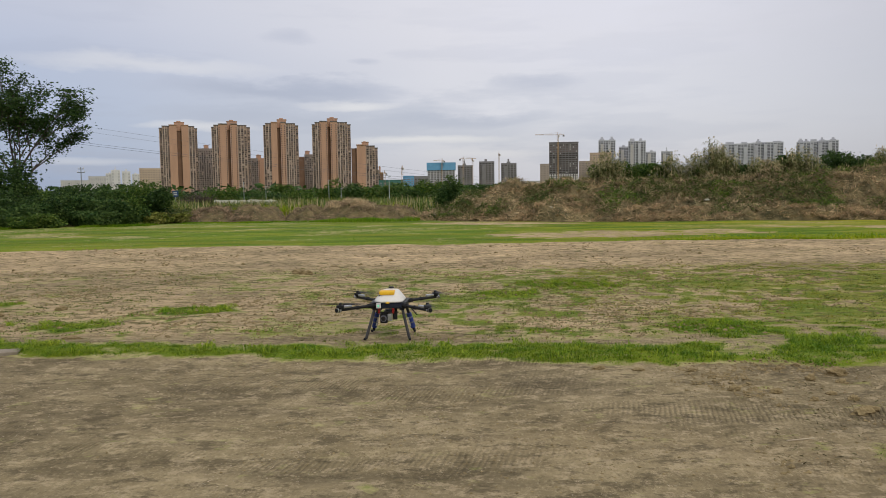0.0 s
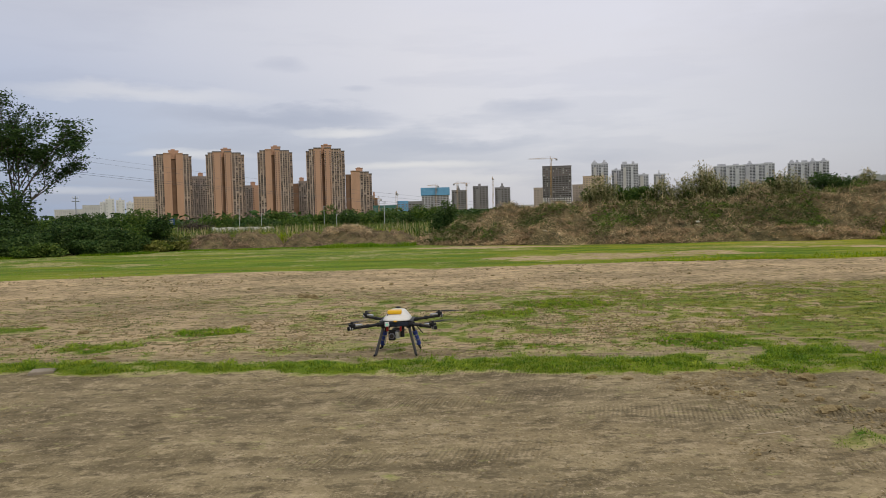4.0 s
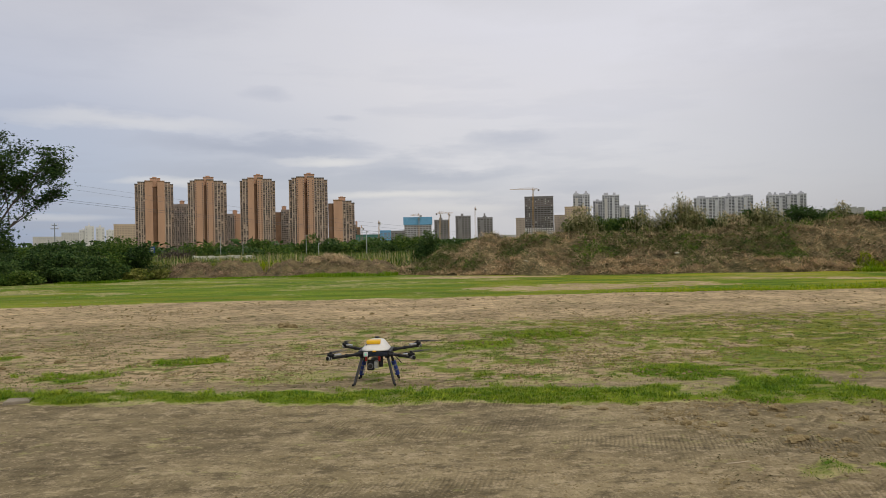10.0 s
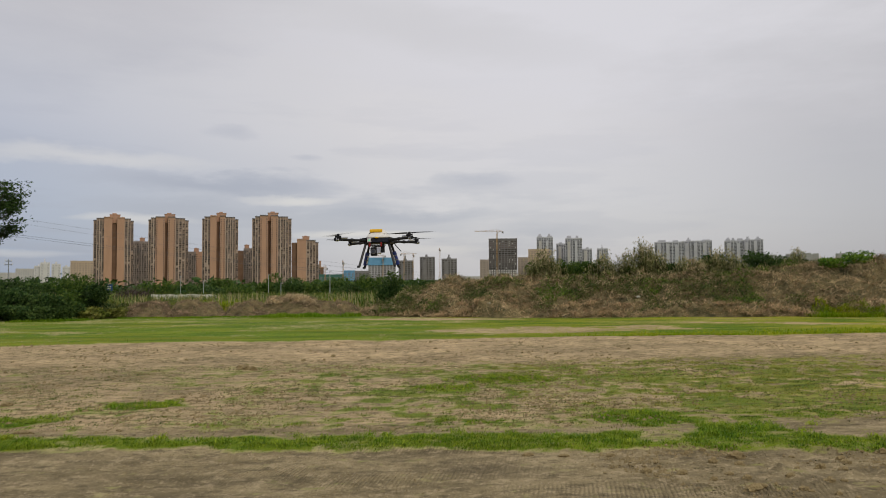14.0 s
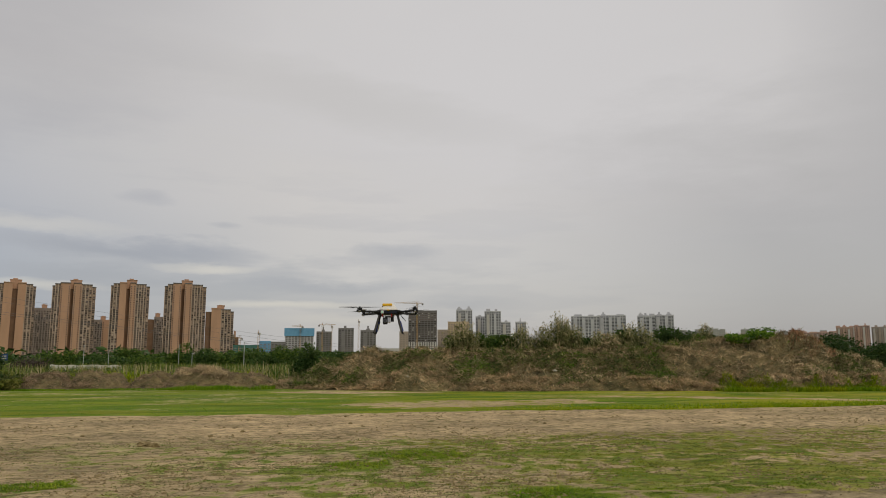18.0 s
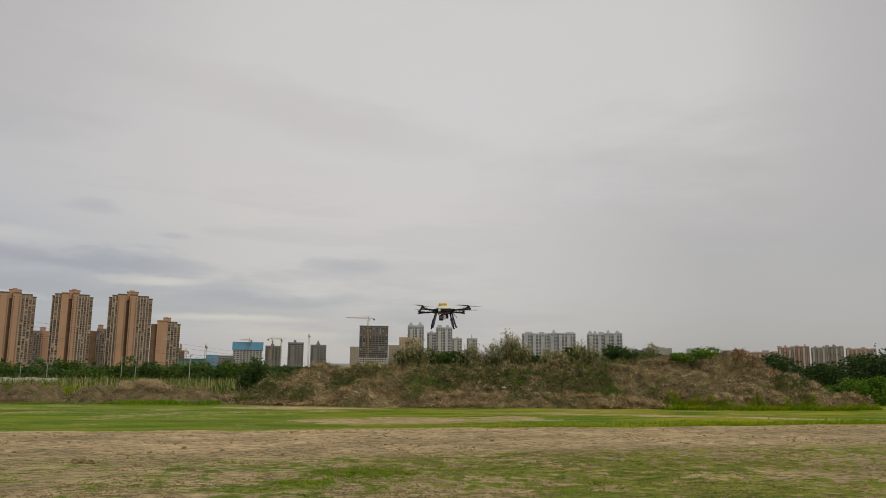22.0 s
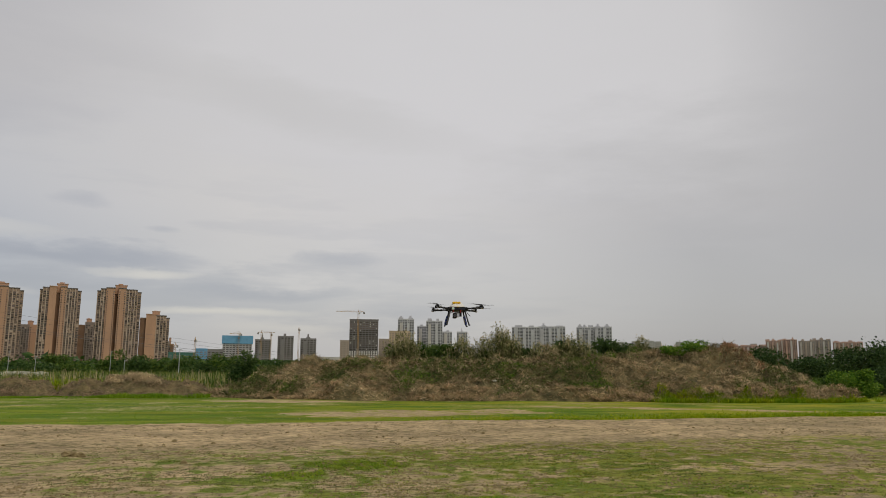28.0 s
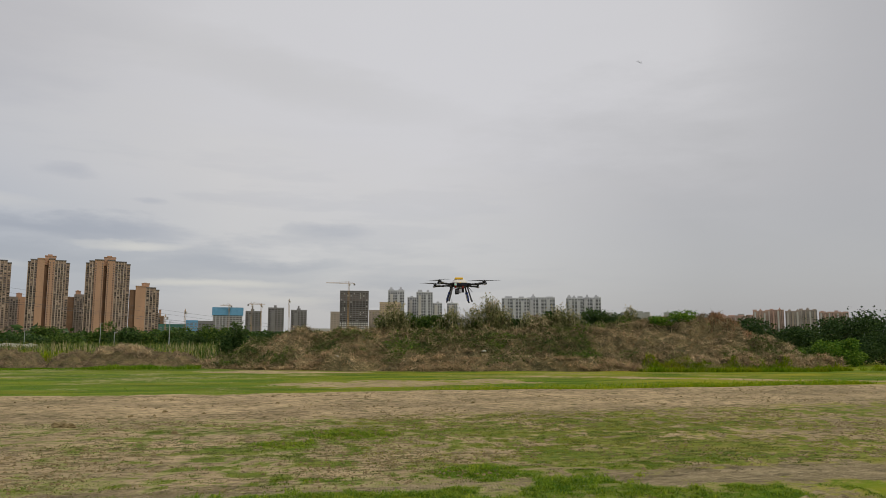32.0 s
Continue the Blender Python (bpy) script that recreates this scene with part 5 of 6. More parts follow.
# odds and ends behind the bank: a pile of branches, a crop row under pale film, a road sign
p = np.stack([rng.normal(-26.8, 1.1, 1500), rng.normal(84, 0.8, 1500), np.abs(rng.normal(0, 0.55, 1500))], 1)
p[:, 2] = p[:, 2] * np.exp(-((p[:, 0] + 26.8) / 1.6) ** 2) + 0.4
pile = mesh_np("branch_pile", *stalks_np(p, 1.1, 0.05, 0.35), BARK)
tagged(pile, "dark heap of cut branches in the crops", "branch pile", kind="stuff")
FILM = material("pale_crop_film", (0.62, 0.61, 0.52), (0.50, 0.48, 0.38), 1.2, 0.5)
bm = bmesh.new()
rows = []
for k in range(40):
    ring = []
    for i in range(7):
        a = math.pi * i / 6
        lump = 1 + 0.18 * noise.noise(Vector((k * 0.35, i * 0.5, 0)))
        ring.append(bm.verts.new((-23.0 + k * 0.16, 77.5 - 0.6 * math.cos(a), 0.75 + 0.52 * math.sin(a) * lump)))
    if rows:
        for i in range(6):
            bm.faces.new((rows[-1][i], rows[-1][i + 1], ring[i + 1], ring[i]))
    rows.append(ring)
bmesh.ops.solidify(bm, geom=bm.faces[:], thickness=0.03)
tunnel = tagged(new("crop_tunnel"), "low crop row under pale plastic film", "crop tunnel")
part("film", bm, FILM, tunnel)
for k in range(8):
    bm = bmesh.new()
    rod(bm, (-22.8 + k * 0.85, 76.95, -0.05), (-22.8 + k * 0.85, 76.95, 0.85), 0.02, 0.02, 5)
    part("stake", bm, BARK, tunnel)
sign = tagged(new("road_sign"), "small blue road sign on a grey post", "road sign")
sign.matrix_basis = pose(-41.8, 120, 0)
bm = bmesh.new()
rod(bm, (0, 0.06, -0.2), (0, 0.06, 2.5), 0.05, 0.05, 8)
part("post", bm, material("grey_post", (0.32, 0.33, 0.34), None, 3, 0.5, metal=0.5), sign)
bm = bmesh.new()
box(bm, -0.48, 0.48, -0.02, 0.02, 1.7, 2.65, 0.01)
panel = part("panel", bm, material("blue_sign_paint", (0.025, 0.065, 0.17), (0.02, 0.05, 0.13), 3, 0.5), sign, "blue sign panel")
for z in (1.95, 2.25):
    bm = bmesh.new()
    box(bm, -0.30, 0.30, -0.028, -0.021, z, z + 0.12)
    part("white_bar", bm, FILM, panel, "white bar")
for i, (x, y) in enumerate([(9.1, 43.6), (22.1, 39.4), (6.0, 42.6), (14.5, 42.0), (-0.4, 46.9), (-19.5, 46.6)]):
    bm = bmesh.new()
    bmesh.ops.create_icosphere(bm, subdivisions=2, radius=0.11)
    for v in bm.verts:
        v.co = Vector((v.co.x * 1.3, v.co.y, v.co.z * 0.5)) * (1 + 0.7 * noise.noise(v.co * 14 + Vector((i * 3, 0, 0))))
    ob = part("plastic_scrap", bm, FILM)
    line = MOUND if x > -1 else BRUSH
    ob.matrix_basis = pose(x, y, max(0.03, float(ridge_shape(line, np.array([x]), np.array([y]))[0]) + 0.05), 0, 0, 40 * i)
    tagged(ob, "crumpled scrap of pale plastic among the weeds", "litter", "plastic scraps")


# ---- the city ----
TAN = material("tan_wall_tiles", (0.46, 0.275, 0.18), (0.39, 0.235, 0.155), 0.12, 0.85, stretch=(1, 1, 0.25))
# The tan at under half its value: shade of recessed bays put into the colour.
TAN_DARK = material("recess_shade_tan", (0.21, 0.125, 0.08), (0.16, 0.095, 0.06), 0.1, 0.9)
BEIGE = material("beige_bays", (0.335, 0.245, 0.185), (0.26, 0.19, 0.145), 0.12, 0.85, stretch=(1, 1, 0.3))
PILLAR = material("pale_pillars", (0.48, 0.375, 0.30), (0.38, 0.30, 0.24), 0.12, 0.85, stretch=(1, 1, 0.3))
TAUPE = material("taupe_wall", (0.30, 0.245, 0.21), (0.24, 0.20, 0.175), 0.1, 0.9)
GLASS = material("dark_window_glass", (0.062, 0.050, 0.045), (0.115, 0.096, 0.086), 0.2, 0.25, spec=0.5, islands=0.75)
GREY_WALL = material("grey_concrete", (0.235, 0.225, 0.225), (0.18, 0.172, 0.172), 0.1, 0.9)
DARK_WALL = material("dark_concrete", (0.175, 0.160, 0.160), (0.13, 0.120, 0.122), 0.1, 0.9)
# Walls of the far blocks: light base colours that also stand in for distance haze.
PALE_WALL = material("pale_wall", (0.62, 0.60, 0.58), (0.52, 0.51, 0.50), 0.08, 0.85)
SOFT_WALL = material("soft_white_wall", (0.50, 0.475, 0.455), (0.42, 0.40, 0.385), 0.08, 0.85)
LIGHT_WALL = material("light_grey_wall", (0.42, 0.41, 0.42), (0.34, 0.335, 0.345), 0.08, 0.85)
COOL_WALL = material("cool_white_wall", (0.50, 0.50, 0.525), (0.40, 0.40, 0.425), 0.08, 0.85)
# Haze is put into these two colours: pane and wall almost the same grey.
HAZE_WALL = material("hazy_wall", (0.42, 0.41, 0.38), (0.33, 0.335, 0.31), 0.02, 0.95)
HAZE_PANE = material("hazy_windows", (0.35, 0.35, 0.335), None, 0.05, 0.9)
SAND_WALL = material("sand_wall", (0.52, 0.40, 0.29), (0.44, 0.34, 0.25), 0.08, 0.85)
DUN_WALL = material("dun_wall", (0.40, 0.335, 0.285), (0.33, 0.28, 0.24), 0.08, 0.85)
SLIT = material("grey_window_bands", (0.115, 0.115, 0.128), (0.18, 0.18, 0.195), 0.1, 0.4, islands=0.4)
RED_WALL = material("brick_red_wall", (0.50, 0.33, 0.265), (0.43, 0.30, 0.25), 0.03, 0.9)
BLUE_NET = material("blue_safety_net", (0.15, 0.345, 0.545), (0.12, 0.29, 0.47), 0.2, 0.8)
GREEN_NET = material("green_safety_net", (0.07, 0.17, 0.145), (0.05, 0.13, 0.11), 0.1, 0.85)
STEEL = material("painted_steel", (0.46, 0.28, 0.10), (0.36, 0.22, 0.09), 1.0, 0.6, metal=0.2)
STEEL_GREY = material("galvanised_steel", (0.30, 0.31, 0.32), (0.24, 0.25, 0.26), 2.0, 0.5, metal=0.6)
WIRE = material("cable", (0.15, 0.155, 0.17), None, 1.0, 0.7)


def window_column(name, x0, x1, y, z0, z1, floors, parent, mat=GLASS, gap=0.26, out=0.25):
    """One column of windows, a pane to each storey, set proud of a recess."""
    step = (z1 - z0) / floors
    rows = [(x0, x1, y - out, y + 0.6, z0 + k * step + step * gap * 0.5, z0 + (k + 1) * step - step * gap * 0.5) for k in range(floors)]
    return tagged(mesh_np(name, *boxes_np(rows), mat, parent), kind="stuff")


def tower(x, y, w, h, bays, floors, turn=0.0, caps=True, label="", group="residential towers", depth=24.0):
    """A residential tower built of upright bays: (share of width, set-back, kind)."""
    root = tagged(new("apartment_tower"), label or "tall tan apartment tower with striped window bays", "building", group)
    root.matrix_basis = pose(x, y, 0, 0, 0, turn - math.degrees(math.atan2(x, y)))
    total, a, r = sum(b[0] for b in bays), -w / 2, random.Random(round(x + h))
    for share_w, back, kind in bays:
        b = a + w * share_w / total
        top = h - {"w": 1.5, "d": 4.0, "c": 4.2}.get(kind, 0.0)
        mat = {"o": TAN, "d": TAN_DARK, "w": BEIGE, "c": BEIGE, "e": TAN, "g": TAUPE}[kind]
        bm = bmesh.new()
        box(bm, a + 0.02, b - 0.02, back, depth, -1, top)
        part("bay", bm, mat, root)
        if kind in "wgc":
            n = max(1, round((b - a) / 3.7))
            step = (top - 7) / floors
            for k in range(n):
                c0, c1 = a + (b - a) * (k + 0.32) / n, a + (b - a) * (k + 0.94) / n
                panes, curtains, slabs = [], [], []
                for i in range(floors):
                    z, tall = 4 + i * step, step * r.uniform(0.52, 0.80)
                    cut = c0 + (c1 - c0) * (1.0 if r.random() < 0.7 else r.uniform(0.5, 0.8))
                    (curtains if r.random() < 0.09 else panes).append((c0, cut, back - 0.25, back + 0.6, z + 0.1, z + 0.1 + tall))
                    if r.random() < 0.5:
                        slabs.append((c0 - 0.25, c1 + 0.2, back - 0.9, back + 0.4, z - 0.40, z + r.uniform(0.15, 0.75)))
                for name, rows, mat in (("window_column", panes, GLASS), ("curtain_column", curtains, PILLAR), ("balcony_column", slabs, BEIGE if kind != "g" else TAUPE)):
                    if rows:
                        tagged(mesh_np(name, *boxes_np(rows), mat, root), kind="stuff")
                bm = bmesh.new()
                box(bm, a + (b - a) * k / n + 0.06, a + (b - a) * k / n + (1.15 if k % 2 else 0.75), back - 1.3, back + 1, -1, top - 0.4)
                part("pillar", bm, PILLAR if kind != "g" else TAUPE, root)
        if kind == "e":
            for c in (a + 0.8, b - 2.0):
                window_column("window_column", c, c + 1.3, back, 4, top - 3, floors, root, gap=0.55)
        if caps and kind in "weco":
            bm = bmesh.new()
            box(bm, a - 0.3, b + 0.3, back - 0.7, depth + 0.4, top, top + 1.1)
            part("cornice", bm, DARK_WALL if kind in "wce" else TAN, root)
        a = b
    bm = bmesh.new()
    box(bm, -w * 0.10, w * 0.16, 4, depth - 4, h - 7, h + 4.5)
    box(bm, -w * 0.11, w * 0.17, 3.6, depth - 3.6, h + 4.5, h + 5.2)
    box(bm, -w * 0.04, w * 0.07, 7, depth - 7, h + 5.2, h + (7.0 if floors > 30 else 6.0))
    part("roof_house", bm, TAN, root)
    return root


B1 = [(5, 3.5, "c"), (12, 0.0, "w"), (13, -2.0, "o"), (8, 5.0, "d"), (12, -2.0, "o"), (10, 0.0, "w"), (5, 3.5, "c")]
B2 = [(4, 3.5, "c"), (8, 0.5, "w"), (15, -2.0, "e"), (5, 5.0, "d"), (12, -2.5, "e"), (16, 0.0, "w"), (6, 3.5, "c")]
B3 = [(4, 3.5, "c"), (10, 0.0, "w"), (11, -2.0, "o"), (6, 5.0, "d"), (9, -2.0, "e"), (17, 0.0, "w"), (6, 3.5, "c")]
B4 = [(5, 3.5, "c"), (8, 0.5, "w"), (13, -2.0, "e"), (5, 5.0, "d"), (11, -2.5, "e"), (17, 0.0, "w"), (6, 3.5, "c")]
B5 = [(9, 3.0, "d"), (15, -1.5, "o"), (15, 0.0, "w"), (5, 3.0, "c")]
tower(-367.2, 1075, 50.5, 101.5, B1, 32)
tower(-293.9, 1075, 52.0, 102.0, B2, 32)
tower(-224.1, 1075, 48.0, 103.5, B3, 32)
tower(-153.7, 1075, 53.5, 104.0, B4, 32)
tower(-109.0, 1085, 37.0, 71.5, B5, 22, label="shorter tan apartment tower with striped window bays")
tower(-362.0, 1180, 27.0, 76.0, [(9, 2, "g"), (16, 0, "g")], 22, caps=False, label="grey apartment block between the tan towers")
tower(-282.0, 1180, 27.0, 60.0, [(12, 0, "g"), (12, 1, "e")], 17, caps=False, label="lower tan apartment block between the towers")
tower(-207.0, 1180, 26.0, 65.0, [(8, 1, "d"), (15, 0, "g")], 19, caps=False, label="lower grey apartment block between the towers")
tower(-97.0, 1190, 12.0, 40.0, [(8, 1, "g"), (6, 0, "d")], 13, caps=False, label="low grey block beside the tan tower")

# x, y, width, height, look
BLOCKS = [
    (-905.7, 1900, 69.9, 46.0, 'pale'), (-761.2, 1700, 40.0, 49.5, 'pale'), (-649.0, 1500, 15.0, 50.0, 'white'), (-633.0, 1490, 16.0, 56.0, 'white'), (-617.0, 1500, 15.5, 53.5, 'white'), (-602.0, 1510, 14.0, 48.5, 'white'), (-589.0, 1530, 11.0, 42.0, 'white'), (-489.7, 1300, 42.1, 50.4, 'tanlow'),
    (-59.7, 900, 28.6, 18.1, 'shed'), (-40.2, 920, 13.0, 23.1, 'blue'), (-27.1, 1000, 19.0, 24.4, 'grey'), (-1.2, 1150, 41.1, 46.1, 'net'),
    (34.8, 1150, 22.5, 44.1, 'darkgrey'), (69.9, 1200, 23.9, 51.6, 'darkgrey'), (104.4, 1200, 24.2, 48.6, 'darkgrey'), (170.3, 1500, 48.1, 24.0, 'pale'),
    (167.1, 1250, 14.8, 47.7, 'light'), (174.4, 1100, 41.3, 72.7, 'dark'), (232.5, 1250, 19.0, 51.3, 'light'), (247.8, 1200, 33.2, 62.2, 'tan'),
    (300.7, 1400, 30.3, 95.8, 'tall'), (343.0, 1450, 18.1, 86.5, 'tall'), (355.3, 1400, 30.9, 93.7, 'tall'), (380.2, 1400, 18.9, 73.8, 'tall'), (409.8, 1400, 20.2, 74.3, 'tall'),
    (577.0, 1500, 57.9, 92.3, 'slab'), (639.0, 1510, 58.1, 95.1, 'slab'), (711.5, 1500, 36.0, 94.6, 'slab'), (756.0, 1510, 41.5, 97.2, 'slab'),
    (1633.7, 2200, 126.1, 90.3, 'red'), (1570.7, 2000, 44.0, 98.7, 'red'), (1622.7, 2000, 50.0, 103.0, 'red'), (1690.0, 2000, 46.0, 100.4, 'redgrey'),
    (1744.0, 2000, 52.0, 104.7, 'redgrey'), (2026.0, 2200, 92.0, 108.0, 'red'), ]
r2 = random.Random(21)
# The farthest row, its haze carried by the wall and pane colours.
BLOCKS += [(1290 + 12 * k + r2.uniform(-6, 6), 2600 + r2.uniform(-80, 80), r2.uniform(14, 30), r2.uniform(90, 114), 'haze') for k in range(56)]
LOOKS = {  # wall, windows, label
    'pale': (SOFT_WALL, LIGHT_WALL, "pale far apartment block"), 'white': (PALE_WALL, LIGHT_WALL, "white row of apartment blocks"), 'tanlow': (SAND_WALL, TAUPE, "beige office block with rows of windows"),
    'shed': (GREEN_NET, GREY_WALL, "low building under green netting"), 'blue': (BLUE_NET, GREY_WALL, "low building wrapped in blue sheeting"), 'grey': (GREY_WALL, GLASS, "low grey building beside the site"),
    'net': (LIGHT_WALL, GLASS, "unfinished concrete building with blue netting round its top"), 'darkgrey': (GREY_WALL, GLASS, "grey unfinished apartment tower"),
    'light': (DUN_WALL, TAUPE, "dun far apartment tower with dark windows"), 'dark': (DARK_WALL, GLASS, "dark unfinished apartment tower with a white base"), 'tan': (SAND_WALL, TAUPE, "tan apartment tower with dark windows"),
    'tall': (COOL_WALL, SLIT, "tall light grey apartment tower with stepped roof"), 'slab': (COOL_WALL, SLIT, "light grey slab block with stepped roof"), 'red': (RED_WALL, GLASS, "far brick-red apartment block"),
    'redgrey': (DUN_WALL, SLIT, "far reddish-grey apartment block"), 'haze': (HAZE_WALL, HAZE_PANE, "very far row of buildings paled by haze"),
}


def block(x, y, w, h, look_name, seed):
    r = random.Random(seed)
    wall, pane, label = LOOKS[look_name]
    root = tagged(new("apartment_block"), label, "building", "city blocks")
    root.matrix_basis = pose(x, y, 0, 0, 0, -math.degrees(math.atan2(x, y)))
    d = min(22.0, w * 0.7)
    floors = max(3, round(h / (3.1 if look_name != "haze" else 6.2)))
    cols = max(3, round(w / (4.4 if look_name not in ("slab", "haze", "white") else 6.0)))
    bm = bmesh.new()
    box(bm, -w / 2, w / 2, 0, d, -1, h)
    part("wall", bm, wall, root)
    for k in range(cols):
        c = -w / 2 + w * (k + 0.5) / cols
        half = w / cols * (0.36 if k % 2 else 0.26) * (1.2 if look_name in ("slab", "tall", "red", "redgrey") else 1.0)
        if look_name == "dark":
            half = w / cols * 0.38
        out = 0.25 if k % 2 else 0.12
        window_column("window_column", c - half, c + half, 0, 2, h - 2, floors, root, pane, gap={"dark": 0.45, "tall": 0.3, "slab": 0.34}.get(look_name, 0.52), out=out)
    if look_name in ("tall", "slab", "red", "redgrey", "white", "darkgrey"):
        count = 1 if w < 26 else r.choice((2, 3)) if w < 60 else 4
        for k in range(count):
            c = -w / 2 + w * (k + 0.5) / count + r.uniform(-0.06, 0.06) * w
            s = r.uniform(0.07, 0.15)
            bm = bmesh.new()
            box(bm, c - w * s, c + w * s, d * 0.2, d * 0.8, h - 0.5, h + r.uniform(1.8, 4.5))
            if r.random() < 0.5:
                box(bm, c - w * s * 0.5, c + w * s * 0.4, d * 0.3, d * 0.7, h, h + r.uniform(5, 7))
            part("roof_house", bm, wall, root)
        for k in range(cols // 3):
            c = -w / 2 + w * (k * 3 + 1.5) / cols
            bm = bmesh.new()
            box(bm, c - w / cols * 0.55, c + w / cols * 0.55, -1.6, 0.3, 0, h - r.uniform(3, 7))
            part("bay", bm, SOFT_WALL if look_name in ("tall", "red", "redgrey") and k % 2 == 0 else wall, root)
    else:
        bm = bmesh.new()
        box(bm, -w / 2 - 0.3, w / 2 + 0.3, -0.3, d + 0.3, h, h + 0.9)
        part("parapet", bm, wall, root)
    if look_name == "net":
        bm = bmesh.new()
        box(bm, -w / 2 - 1.2, w / 2 + 1.2, -1.2, d + 1.2, h - 9, h + 2.5)
        part("safety_net", bm, BLUE_NET, root, "blue safety netting")
        bm = bmesh.new()
        box(bm, -w / 2 - 3, w / 2 + 2, -6, -1, -1, 17)
        part("annex", bm, GREY_WALL, root)
    if look_name == "dark":
        rows = [(-w / 2 + w * k / 12 + 0.4, -w / 2 + w * (k + 1) / 12 - 1.0, -0.5, 0.2, z, z + 2.0) for k in range(12) for z in (13.0, 16.2, 19.4, 22.6, 25.6)]
        tagged(mesh_np("white_base", *boxes_np(rows), PALE_WALL, root), kind="stuff")
        # pale panes at windows picked at random
        step = (h - 4) / floors
        rows = []
        for _ in range(26):
            c, z = -w / 2 + w * (r.randrange(cols) + 0.5) / cols, 2 + r.randrange(9, floors) * step
            rows.append((c - 0.8, c + 0.6, -0.4, 0.2, z + 0.6, z + 2.2))
        tagged(mesh_np("pale_pane_rest", *boxes_np(rows), SOFT_WALL, root), kind="stuff")
    return root


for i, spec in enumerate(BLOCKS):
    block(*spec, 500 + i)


def crane(x, y, top, back, ahead, mat=STEEL):
    """A tower crane: lattice mast, cab, jib with tie bars and counter-jib."""
    root = tagged(new("tower_crane"), "tall thin tower crane on a building site", "crane", "tower cranes")
    root.matrix_basis = pose(x, y, 0)
    bm = bmesh.new()
    for sx in (-0.8, 0.8):
        for sy in (-0.8, 0.8):
            rod(bm, (sx, sy, 0), (sx, sy, top), 0.15, None, 4)
    for k in range(int(top / 3)):
        s = 1 if k % 2 else -1
        rod(bm, (-0.8 * s, -0.8, k * 3), (0.8 * s, -0.8, k * 3 + 3), 0.09, None, 4)
        rod(bm, (0.8, -0.8 * s, k * 3), (0.8, 0.8 * s, k * 3 + 3), 0.09, None, 4)
    part("mast", bm, mat, root)
    if back or ahead:
        bm = bmesh.new()
        for end in (back, ahead):
            if end:
                for sy in (-0.6, 0.6):
                    rod(bm, (0, sy, top), (end, sy, top + 0.4), 0.14, None, 4)
                rod(bm, (0, 0, top + 1.4), (end, 0, top + 0.9), 0.14, None, 4)
                rod(bm, (0, 0, top + 3.5), (end * 0.7, 0, top + 1.2), 0.07, None, 4)
                for k in range(int(abs(end) / 3)):
                    a, b = end * k / (abs(end) / 3), end * (k + 1) / (abs(end) / 3)
                    rod(bm, (a, -0.6, top), (b, 0, top + 1.2), 0.07, None, 4)
        part("jib", bm, mat, root)
        bm = bmesh.new()
        rod(bm, (0, 0, top), (0, 0, top + 3.5), 0.5, 0.12, 4)
        part("apex", bm, mat, root)
        bm = bmesh.new()
        e = back if abs(back) < abs(ahead) else ahead
        box(bm, e - 1.2, e + 1.2, -0.8, 0.8, top - 2.2, top + 0.2)
        part("counterweight", bm, GREY_WALL, root)
        bm = bmesh.new()
        box(bm, 0.9, 2.3, -1.6, 0.2, top - 2.6, top - 0.3, 0.15)
        part("cab", bm, PALE_WALL, root)
    return root


for spec in [(162.9, 1080, 82.0, -32.1, 8.1), (31.7, 1140, 53.0, -4.8, 19.2), (45.4, 1140, 51.3, -2.0, 0.8), (88.6, 1190, 61.8, -1.5, 0.6), (0.2, 1145, 50.8, -12.6, 3.2), (-46.6, 900, 32.7, -1.2, 0.6), (-67.4, 900, 26.5, -6.6, 2.0)]:
    crane(*spec)


# power line across the far field, street lamps by the road
def pylon(x, y, top):
    root = tagged(new("power_pole"), "thin power pole with cross-arms beyond the thicket", "pole", "power poles")
    root.matrix_basis = pose(x, y, 0)
    bm = bmesh.new()
    rod(bm, (0, 0, -0.3), (0, 0, top), 0.32, 0.20, 8)
    part("pole", bm, STEEL_GREY, root)
    for z, s in ((top - 1.0, 1.4), (top - 2.8, 1.9)):
        bm = bmesh.new()
        rod(bm, (-s, 0, z), (s, 0, z), 0.20, 0.20, 6)
        part("cross_arm", bm, STEEL_GREY, root)
        for sx in (-s, s):
            bm = bmesh.new()
            rod(bm, (sx, 0, z), (sx, 0, z + 0.9), 0.16, 0.10, 6)
            part("insulator", bm, PALE_WALL, root)
    return root


pylon(-188.0, 400, 18.0)


def cable(a, b, sag, r):
    a, b = Vector(a), Vector(b)
    bm = bmesh.new()
    last = None
    for k in range(25):
        t = k / 24
        q = a.lerp(b, t) - Vector((0, 0, sag * 4 * t * (1 - t)))
        ring = [bm.verts.new(q + Vector(o) * r) for o in ((0, -1, 0), (0, 0, 1), (0, 1, 0), (0, 0, -1))]
        for i in range(4) if last else ():
            bm.faces.new((last[i], last[(i + 1) % 4], ring[(i + 1) % 4], ring[i]))
        last = ring
    return tagged(part("power_cable", bm, WIRE), "thin dark overhead power cable before the towers", "cable", "power cables")


for a, b, sag, r in [((-215, 400, 44), (20, 400, 10), 1.6, 0.055), ((-215, 400, 41.5), (20, 400, 8.5), 1.9, 0.055), ((-215, 400, 34.6), (20, 400, 6.5), 1.2, 0.085), ((-215, 400, 33.6), (20, 400, 5.4), 1.3, 0.085)]:
    cable(a, b, sag, r * 0.7)


